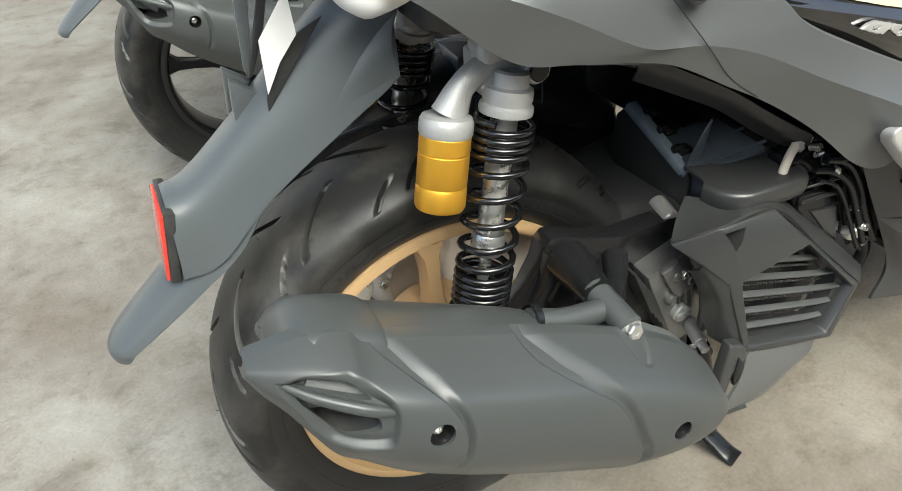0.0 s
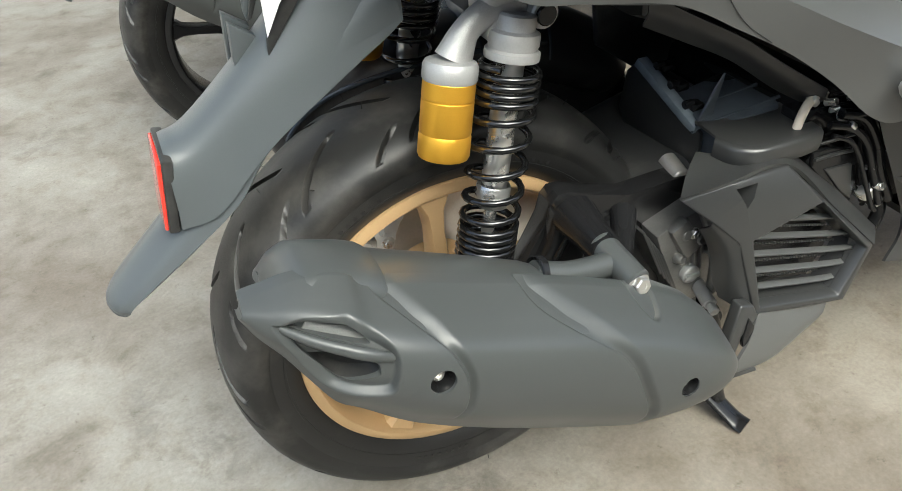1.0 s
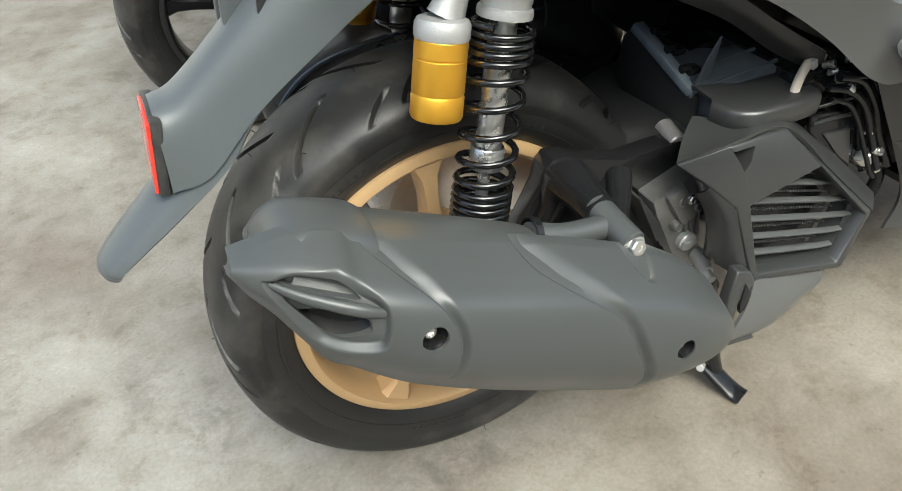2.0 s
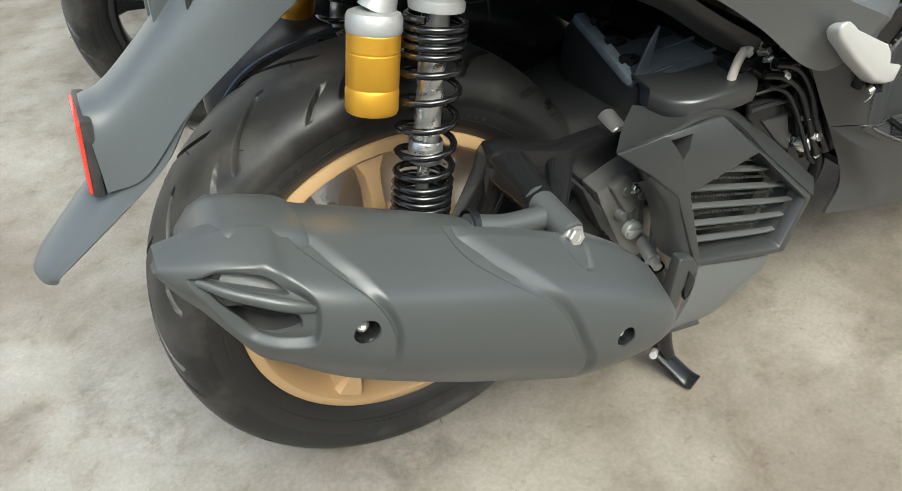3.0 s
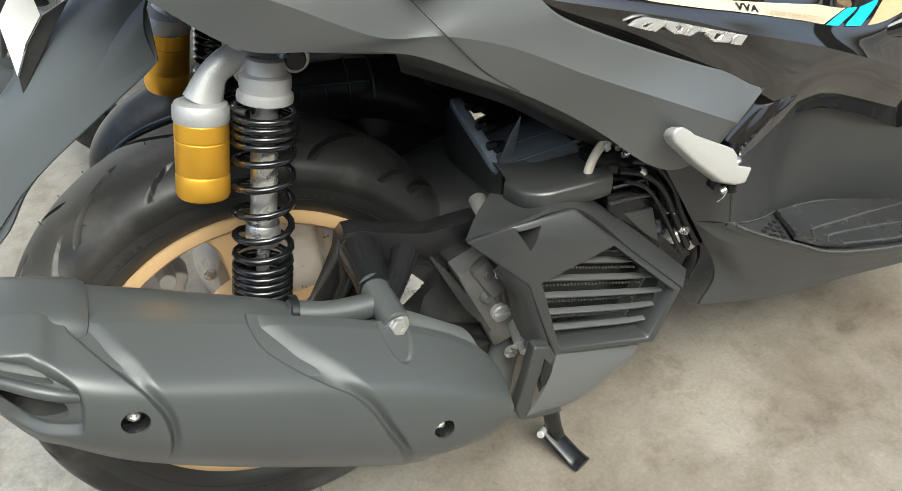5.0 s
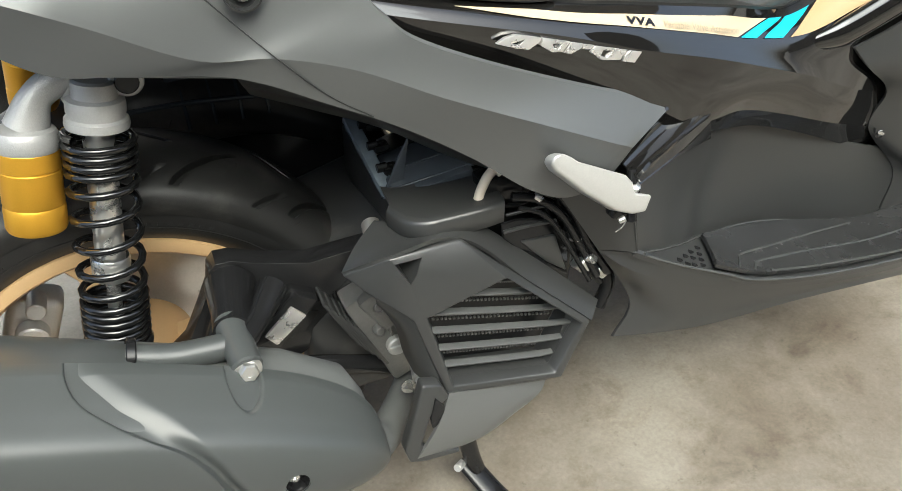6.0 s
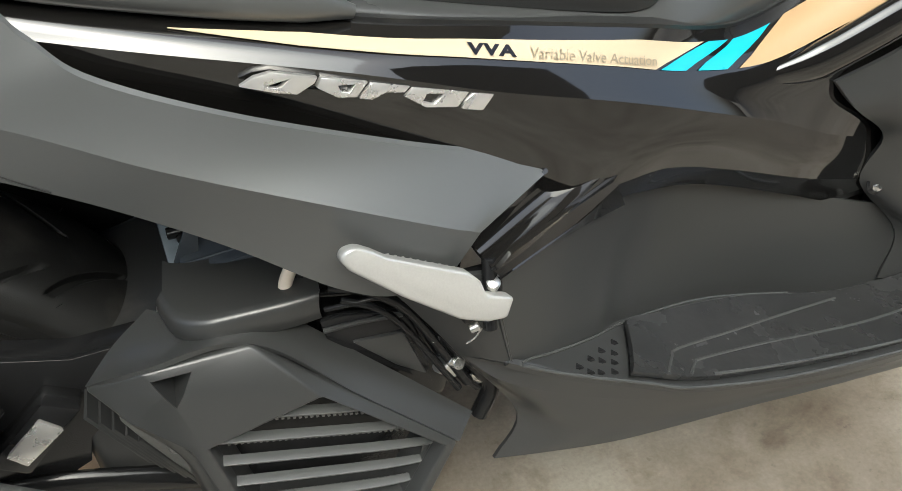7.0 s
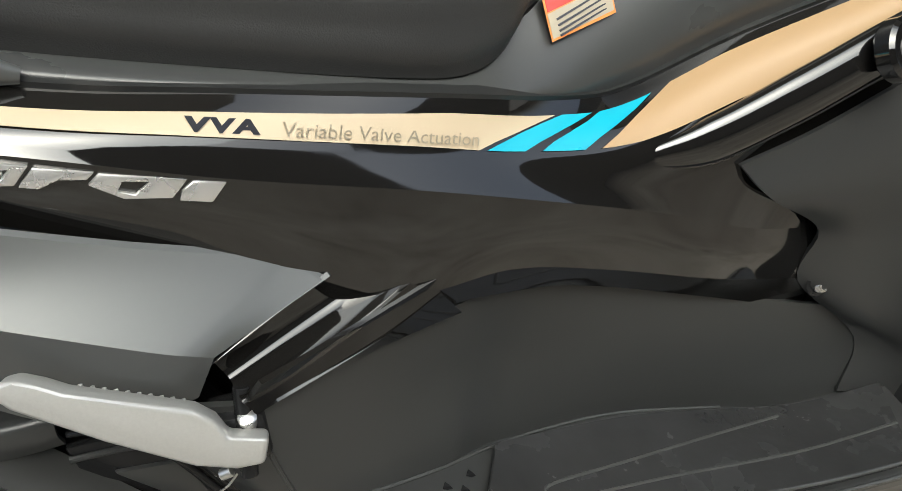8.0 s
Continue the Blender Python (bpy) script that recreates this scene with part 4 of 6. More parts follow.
    G = [Vector(p) for p in ((0.2770, -0.2010, 0.3765), (0.3615, -0.2055, 0.4010), (0.4480, -0.2110, 0.3120), (0.4125, -0.2193, 0.2605), (0.2945, -0.2145, 0.2870))]
    mid = sum(G, Vector()) / 5
    back = [(0.030, 0.030), (0.0, 0.040), (-0.02, 0.016), (0.0, 0.020), (0.0, 0.020), (0.005, 0.022)]
    bm = bmesh.new()
    ov, gv = [bm.verts.new(p) for p in O], [bm.verts.new(p) for p in G]
    rv, fv = bm.verts.new((0.250, -0.1825, 0.4470)), bm.verts.new((0.262, -0.1915, 0.4310))
    lv = bm.verts.new((0.2320, -0.1840, 0.4060))
    ob2 = [bm.verts.new(p + Vector((bx0, by0, 0.004 if i < 3 else 0.0))) for i, (p, (bx0, by0)) in enumerate(zip(O, back))]
    gb2 = [bm.verts.new(mid + (p - mid) * 0.955 + Vector((0, 0.016, 0))) for p in G]
    for f in ((ov[0], rv, fv, lv), (rv, ov[1], gv[1], fv), (fv, gv[1], gv[0]), (fv, gv[0], ov[5], lv), (ov[1], ov[2], gv[2], gv[1]), (ov[2], ov[3], gv[3], gv[2]), (ov[3], ov[4], gv[4], gv[3]), (ov[4], ov[5], gv[0], gv[4])):
        bm.faces.new(f)
    for q in range(6):
        bm.faces.new((ov[q], ob2[q], ob2[(q + 1) % 6], ov[(q + 1) % 6]) if q not in (0, 5) else (ov[0], ob2[0], ob2[1], ov[1], rv) if q == 0 else (ov[5], ob2[5], ob2[0], ov[0], lv))
    for q in range(5):
        bm.faces.new((gv[q], gv[(q + 1) % 5], gb2[(q + 1) % 5], gb2[q]))
    pairs = ((0, 1, 1), (1, 2, 2), (2, 3, 3), (3, 4, 4), (4, 5, 0))
    for a, b, g in pairs:
        bm.faces.new((ob2[a], gb2[pairs[(a - 1) % 5][2] if a else 0], gb2[g], ob2[b]))
    bm.faces.new((ob2[5], gb2[0], ob2[0]))
    bmesh.ops.recalc_face_normals(bm, faces=bm.faces[:])
    round_edges(bm, 0.0046, 24, 3)
    tri = [(0.2545, 0.4405), (0.2815, 0.4400), (0.2660, 0.4180)]
    bm = cut(bm, slab(tri, 0.075, lambda u, w, d: (u, -0.23 + d, w), bevel=0))
    cov = part("radiator_cover", bm, COVER, parent, "black moulded radiator cover with slatted grille", deg=40)
    flank = skin([[(0.2335, -0.1830, 0.4040), (0.2640, -0.1945, 0.3730), (0.2790, -0.2060, 0.3250), (0.2880, -0.2145, 0.2800)],
                  [(0.2340, -0.1780, 0.3960), (0.2560, -0.1850, 0.3600), (0.2660, -0.1930, 0.3200), (0.2740, -0.2020, 0.2860)],
                  [(0.2400, -0.1600, 0.3800), (0.2530, -0.1660, 0.3480), (0.2570, -0.1720, 0.3150), (0.2640, -0.1800, 0.2900)]], 24, 5, 0.003)
    part("cover_flank", flank, COVER, cov, deg=50)
    well = slab([(0.2530, 0.4405), (0.2860, 0.4395), (0.2655, 0.4130)], 0.004, lambda u, w, d: (u, -0.132 + d - 0.2 * (u - 0.25), w), bevel=0)
    part("window_back", well, SATIN_BLACK, cov)
    # grille tunnel behind the opening, slats leaning out and down
    kg = side(-0.2430, 0.0063, 0.1055)
    ring_ = [mid.lerp(a.lerp(b, f), 1.0) for a, b in zip(G, G[1:] + G[:1]) for f in (0, 0.25, 0.5, 0.75)]
    rows = [[tuple(mid + (p - mid) * f + Vector((0, d, 0))) for p in ring_] for f, d in ((0.985, 0.006), (0.95, 0.020), (0.90, 0.040))]
    part("grille_funnel", grid(np.array(rows), 0, wrap=True), COVER, cov)

    def across(za, zb):
        """Where a slat that slopes from za to zb (heights at x = 0.28 and 0.44) meets the opening's two sides."""
        loop = [(p.x, p.z) for p in G]
        xs = []
        for (x0, z0), (x1, z1) in zip(loop, loop[1:] + loop[:1]):
            for f in np.linspace(0, 1, 60):
                x, z = x0 + (x1 - x0) * f, z0 + (z1 - z0) * f
                if abs(z - (za + (zb - za) * (x - 0.28) / 0.16)) < 0.0012:
                    xs.append(x)
        return min(xs), max(xs)

    for za, zb in ((0.3990, 0.3490), (0.3765, 0.3275), (0.3545, 0.3070), (0.3325, 0.2875), (0.3110, 0.2680)):
        xa, xb = across(za, zb)
        rows = []
        for f in np.linspace(0, 1, 13):
            x = xa - 0.001 + (xb - xa + 0.002) * f
            z = za + (zb - za) * (x - 0.28) / 0.16
            a = np.array(kg(x, z, 0.0055 + 0.004 * f**6))
            b = np.array(kg(x + 0.001, z + 0.0022, 0.0135 + 0.002 * f**6))
            rows.append([tuple(a), tuple(b), tuple(b + np.array((0, 0.001, -0.003))), tuple(a + np.array((0, 0.0015, -0.0030)))])
        part("slat", round_edges(grid(np.array(rows), 0, wrap=True), 0.0008), SLAT, cov)
        # saw-tooth edge behind each slat
        teeth = None
        for q in range(30):
            x = xa + (xb - xa) * (0.05 + 0.80 * q / 29)
            b = bmesh.new()
            bmesh.ops.create_cube(b, size=0.0022)
            bmesh.ops.translate(b, vec=kg(x, za + (zb - za) * (x - 0.28) / 0.16 + 0.0045, 0.0225), verts=b.verts[:])
            teeth = merge(teeth, b) if teeth else b
        tagged(part("core_edge", teeth, ENGINE, cov), kind="stuff")
    part("radiator_core", slab([(0.272, 0.385), (0.355, 0.402), (0.445, 0.312), (0.412, 0.256), (0.288, 0.284)], 0.02, lambda u, v, d: kg(u, v, 0.045 + d), bevel=0), SATIN_BLACK, cov)
    # shelf above the face and the rounded lobe on it
    shelf = skin([[(0.2110, -0.1575, 0.4235), (0.251, -0.1800, 0.4430), (0.3228, -0.1800, 0.4425), (0.390, -0.1935, 0.3770), (0.4585, -0.2065, 0.3095)],
                  [(0.232, -0.136, 0.4350), (0.272, -0.158, 0.4415), (0.3290, -0.1680, 0.4440), (0.398, -0.180, 0.3850), (0.4690, -0.1960, 0.3150)],
                  [(0.258, -0.116, 0.4440), (0.290, -0.140, 0.4430), (0.3360, -0.1480, 0.4440), (0.404, -0.170, 0.3880), (0.4770, -0.1880, 0.3170)]], 50, 5, 0.004)
    part("cover_shoulder", shelf, COVER, cov, deg=30)
    rim_ = [(0.2690, -0.1300), (0.2750, -0.1490), (0.2838, -0.1610), (0.2970, -0.1680), (0.3130, -0.1695), (0.3520, -0.1705), (0.3740, -0.1690)]
    lobe = skin([[(x + 0.001, y + 0.003, 0.4420 + 0.02 * max(0, x - 0.33)) for x, y in rim_],
                 [(x, y, 0.4520) for x, y in rim_],
                 [(x + 0.001, y + 0.0005, 0.4610) for x, y in rim_],
                 [(x + 0.003, y + 0.0035, 0.4632) for x, y in rim_],
                 [(x + 0.004, y * 0.9 - 0.005, 0.4636) for x, y in rim_],
                 [(x + 0.006, y * 0.3 - 0.05, 0.4640) for x, y in rim_]], 48, 4, 0.003)
    part("lobe_seam", tube([(0.2763, -0.1599, 0.4455), (0.2835, -0.1680, 0.4455), (0.2907, -0.1725, 0.4455), (0.3097, -0.1767, 0.4458), (0.3200, -0.1790, 0.4460)], 0.0010, 20, 8), COVER, cov)
    part("cover_lobe", lobe, COVER, cov, deg=32)
    # black plate and hoses ahead of the lobe
    part("thermostat_plate", slab([(0.362, 0.478), (0.365, 0.452), (0.405, 0.440), (0.455, 0.382), (0.462, 0.398), (0.430, 0.455), (0.405, 0.482)], 0.03, side(-0.150), bevel=0.003), SATIN_BLACK, cov)
    part("raised_rib", tube([(0.372, -0.152, 0.452), (0.40, -0.152, 0.446), (0.425, -0.154, 0.450), (0.44, -0.154, 0.418)], 0.003, 16, 8), SATIN_BLACK, cov)
    # lower lip: a leg and the silver-grey belly
    leg = [(0.2600, 0.3080), (0.2458, 0.2745), (0.2297, 0.2402), (0.2336, 0.2233), (0.2506, 0.2161), (0.2915, 0.2065), (0.2900, 0.2125), (0.2540, 0.2260), (0.2500, 0.2400), (0.2640, 0.2680), (0.2880, 0.2820), (0.2800, 0.3000)]
    part("cover_leg", slab(leg, 0.016, side(-0.3065, 0.1207, 0.1813), [], bevel=0.004, seg=3), COVER, cov)
    belly = skin([[k(0.288, 0.285, 0.004), k(0.345, 0.266, 0.004), k(0.405, 0.247, 0.004)],
                  [k(0.270, 0.258, -0.001), k(0.335, 0.240, -0.001), k(0.395, 0.236, 0.002)],
                  [k(0.242, 0.226, 0.002), k(0.315, 0.212, 0.004), k(0.375, 0.221, 0.008)],
                  [k(0.242, 0.222, 0.014), k(0.315, 0.206, 0.018), k(0.385, 0.216, 0.022)]], 26, 5, 0.004)
    part("belly_cover", belly, BELLY, cov, "silver-grey belly cover")
    part("belly_slot", slab([(0.2712, 0.2889), (0.2802, 0.2750), (0.2772, 0.2595), (0.2634, 0.2546), (0.2631, 0.2662)], 0.006, side(-0.3085, 0.1207, 0.1813), bevel=0.001), SATIN_BLACK, cov)
    return cov


engine(bike)


# inner mudguard flap, air box, hoses between wheel and body
def underparts(parent):
    flap = [(0.045, 0.425), (0.035, 0.478), (0.015, 0.498), (-0.078, 0.458), (-0.092, 0.450), (-0.092, 0.415), (-0.06, 0.385), (0.02, 0.39)]
    fl = part("mud_flap", slab(flap, 0.006, lambda u, v, d: (0.282 + d - 0.08 * (u + 0.09), u, v), bevel=0.002), BLACK, parent, "black inner mud flap")
    lip = [(0.014, 0.501), (-0.076, 0.4610), (-0.088, 0.4555), (-0.085, 0.4470), (-0.072, 0.4505), (0.020, 0.490)]
    lp = part("flap_lip", slab(lip, 0.014, lambda u, v, d: (0.278 + d - 0.08 * (u + 0.09), u, v), bevel=0.002), LIP, fl, "raised lip coloured pale blue for its sky reflection")
    for f in (0.18, 0.46, 0.74):
        y, z = 0.012 - 0.10 * f, 0.502 - 0.044 * f
        part("lip_clip", merge(block((0.287, y - 0.008, z - 0.006), (0.304, y + 0.008, z + 0.003), 0.003), rod((0.292, y, z + 0.002), (0.281, y, z + 0.002), 0.005, 14)), SATIN_BLACK, lp)
    box = merge(block((0.288, -0.112, 0.420), (0.374, -0.02, 0.470), 0.005, Matrix.Rotation(radians(-8), 4, "Y")), slab([(0.276, 0.448), (0.300, 0.495), (0.311, 0.512), (0.302, 0.466)], 0.004, side(-0.086), bevel=0.001))
    ad = part("air_duct", box, SMOKE, parent, "blue-black moulded air duct")
    for y in (-0.095, -0.060):
        part("duct_ridge", tube([(0.286, y, 0.4625), (0.33, y - 0.004, 0.4690), (0.376, y - 0.008, 0.4755)], 0.0025, 8, 6), SMOKE, ad)
    part("breather_hose", tube([(0.350, -0.156, 0.446), (0.358, -0.152, 0.472), (0.375, -0.145, 0.488), (0.400, -0.138, 0.488), (0.428, -0.138, 0.472)], 0.0050, 24, 14), HOSE, parent, "pale rubber breather hose")
    part("hose_clip", merge(block((0.376, -0.150, 0.482), (0.384, -0.138, 0.494), 0.002, Matrix.Rotation(radians(-30), 4, "Y"))), PEG, parent)
    for pts, r in (([(0.405, -0.15, 0.478), (0.435, -0.16, 0.455), (0.448, -0.165, 0.42), (0.458, -0.165, 0.385), (0.475, -0.168, 0.345)], 0.0055),
                   ([(0.390, -0.13, 0.490), (0.43, -0.14, 0.475), (0.455, -0.15, 0.435), (0.47, -0.15, 0.39), (0.49, -0.15, 0.36)], 0.009),
                   ([(0.40, -0.145, 0.470), (0.42, -0.15, 0.476), (0.436, -0.155, 0.466), (0.45, -0.15, 0.455)], 0.0035),
                   ([(0.445, -0.165, 0.425), (0.46, -0.172, 0.395), (0.468, -0.172, 0.36), (0.49, -0.175, 0.33)], 0.004),
                   ([(0.46, -0.155, 0.41), (0.49, -0.165, 0.36), (0.502, -0.172, 0.325), (0.49, -0.175, 0.295)], 0.008)):
        part("cable", tube(pts, r, 24, 10), SATIN_BLACK, parent)
    for p, r in (((0.405, -0.160, 0.470), 0.005), ((0.392, -0.150, 0.485), 0.004), ((0.468, -0.178, 0.372), 0.005), ((0.452, -0.172, 0.400), 0.004)):
        part("clamp_screw", rod(p, (p[0] + 0.002, p[1] - 0.012, p[2] + 0.006), r, 12), STEEL, parent)
    rnd = random.Random(11)
    for q in range(7):
        a, z = rnd.uniform(0.385, 0.415), rnd.uniform(0.470, 0.492)
        pts = [(a, -0.135 - rnd.uniform(0, 0.02), z), (a + rnd.uniform(0.02, 0.035), -0.150 - rnd.uniform(0, 0.012), z - rnd.uniform(0.0, 0.02)),
               (a + rnd.uniform(0.045, 0.06), -0.155 - rnd.uniform(0, 0.015), 0.435 - rnd.uniform(0, 0.02)), (0.468 + rnd.uniform(-0.01, 0.012), -0.160 - rnd.uniform(0, 0.015), 0.385), (0.488 + rnd.uniform(-0.01, 0.01), -0.165, 0.335)]
        part("cable", tube(pts, rnd.choice((0.0022, 0.003, 0.0045)), 26, 8), SATIN_BLACK, parent)
    for p, r in (((0.398, -0.158, 0.478), 0.0035), ((0.430, -0.166, 0.462), 0.003), ((0.420, -0.158, 0.486), 0.003)):
        part("clip", merge(rod(p, (p[0] + 0.005, p[1] - 0.003, p[2] + 0.003), r, 10), block((p[0] - 0.004, p[1], p[2] - 0.003), (p[0] + 0.006, p[1] + 0.004, p[2] + 0.003), 0.001)), STEEL, parent)
    for pts, r in (([(0.383, -0.170, 0.470), (0.408, -0.176, 0.463), (0.434, -0.179, 0.440), (0.454, -0.181, 0.402), (0.478, -0.184, 0.350)], 0.0048),
                   ([(0.390, -0.172, 0.456), (0.412, -0.177, 0.446), (0.430, -0.178, 0.424), (0.448, -0.180, 0.390), (0.470, -0.184, 0.345)], 0.0030),
                   ([(0.396, -0.170, 0.480), (0.425, -0.176, 0.470), (0.450, -0.180, 0.436), (0.466, -0.182, 0.398), (0.492, -0.185, 0.352)], 0.0062),
                   ([(0.378, -0.168, 0.448), (0.398, -0.174, 0.452), (0.420, -0.177, 0.452), (0.440, -0.178, 0.436)], 0.0022),
                   ([(0.402, -0.172, 0.474), (0.418, -0.180, 0.478), (0.438, -0.181, 0.466), (0.462, -0.182, 0.420)], 0.0026)):
        part("pipe", tube(pts, r, 28, 10), SATIN_BLACK, parent)
    for p in ((0.408, -0.180, 0.466), (0.466, -0.188, 0.378)):
        part("band_clip", rod((p[0] - 0.003, p[1] + 0.004, p[2] + 0.002), (p[0] + 0.003, p[1] + 0.002, p[2] - 0.003), 0.0042, 12), STEEL, parent)
    part("connector", block((0.418, -0.166, 0.452), (0.442, -0.148, 0.466), 0.002, Matrix.Rotation(radians(35), 4, "Y")), BLACK, parent)
    cp = part("coolant_plate", slab([(0.373, 0.4374), (0.3918, 0.4375), (0.4364, 0.4265), (0.45, 0.3854), (0.453, 0.3417), (0.4077, 0.384), (0.3755, 0.4193)], 0.006, side(-0.168), bevel=0.0015), SATIN_BLACK, parent)
    part("raised_pad", slab([(0.3932, 0.4122), (0.4332, 0.4087), (0.4487, 0.3562), (0.4244, 0.3762)], 0.005, side(-0.1715), bevel=0.002), COVER, cp)
    part("plate_rib", tube([(0.3742, -0.170, 0.4299), (0.403, -0.170, 0.4293), (0.4336, -0.170, 0.4259)], 0.0022, 12, 8), COVER, cp)
    for p in ((0.466, -0.172, 0.365), (0.490, -0.168, 0.345)):
        part("hose_clamp", rod((p[0] - 0.006, p[1], p[2] + 0.006), (p[0] + 0.006, p[1], p[2] - 0.006), 0.0115, 20), STEEL, parent)
    part("frame_tube", tube([(0.39, -0.10, 0.475), (0.43, -0.108, 0.44), (0.47, -0.112, 0.39), (0.52, -0.105, 0.35), (0.62, -0.10, 0.33)], 0.016, 30, 14), SATIN_BLACK, parent)
    # body behind the openings
    part("frame_plate", slab([(0.452, 0.43), (0.50, 0.40), (0.530, 0.350), (0.515, 0.336), (0.488, 0.332), (0.468, 0.35)], 0.02, side(-0.168), bevel=0.003), MATTE_BLACK, parent)
    part("inner_fender", slab([(0.27, 0.485), (0.26, 0.58), (0.56, 0.56), (0.60, 0.40), (0.36, 0.42)], 0.012, side(0.095), bevel=0.003), BLACK, parent)
    ip = skin([[(0.149, -0.150, 0.649), (0.201, -0.150, 0.619), (0.265, -0.150, 0.583), (0.325, -0.150, 0.542), (0.392, -0.150, 0.499)],
               [(0.156, -0.145, 0.629), (0.209, -0.145, 0.601), (0.269, -0.145, 0.567), (0.331, -0.145, 0.524), (0.394, -0.145, 0.484)],
               [(0.164, -0.128, 0.609), (0.216, -0.128, 0.582), (0.273, -0.128, 0.551), (0.336, -0.128, 0.506), (0.395, -0.128, 0.470)]], 30, 5, 0.003)
    part("inner_panel", ip, BLACK, parent, "black inner panel under the side cover", deg=40)
    part("engine_shroud", block((0.37, -0.128, 0.28), (0.492, 0.12, 0.462), 0.012, Matrix.Rotation(radians(8), 4, "Y"), 3), SATIN_BLACK, parent)
    part("under_seat_box", merge(block((-0.02, -0.10, 0.645), (0.36, 0.10, 0.75), 0.02, Matrix.Rotation(radians(9), 4, "Y")), block((0.20, -0.075, 0.575), (0.44, 0.085, 0.70), 0.03)), BLACK, parent)
    # air cleaner on the far side with moulded ribs
    ac = tube([(-0.118, 0.165, 0.40), (-0.108, 0.165, 0.435), (-0.07, 0.16, 0.468), (0.0, 0.155, 0.490), (0.10, 0.15, 0.497), (0.20, 0.15, 0.490), (0.28, 0.145, 0.455), (0.32, 0.14, 0.42)], [0.012, 0.032, 0.044, 0.050, 0.052, 0.052, 0.046, 0.03], 60, 24, flat=1.0)
    acl = part("air_cleaner", ac, BLACK, parent, "glossy black ribbed air cleaner housing")
    part("housing_seam", tube([(-0.130, 0.140, 0.41), (-0.118, 0.128, 0.455), (-0.075, 0.118, 0.492), (0.0, 0.108, 0.510), (0.10, 0.10, 0.515), (0.20, 0.10, 0.505)], 0.003, 40, 8), SMOKE, acl)
    for x in (0.115, 0.145, 0.175, 0.205):
        a = np.linspace(-0.2, 2.6, 14)
        part("rib", tube([(x, 0.15 - 0.0525 * math.cos(t), 0.493 + 0.0525 * math.sin(t)) for t in a], 0.0022, 20, 6), SMOKE, acl)
    part("fin_block", slab([(0.10, 0.530), (0.225, 0.522), (0.232, 0.535), (0.18, 0.556), (0.10, 0.560)], 0.07, lambda u, v, d: (u, 0.115 + d, v), bevel=0.005), SMOKE, acl)
    cv = [(-0.035, 0.262), (-0.04, 0.33), (-0.01, 0.40), (0.05, 0.455), (0.20, 0.47), (0.34, 0.44), (0.40, 0.28), (0.34, 0.20), (0.15, 0.19), (0.0, 0.20)]
    part("belt_case", slab(cv, 0.085, lambda u, v, d: (u, 0.215 - d, v), bevel=0.014, seg=3), SATIN_BLACK, parent, "black belt drive case")


underparts(bike)


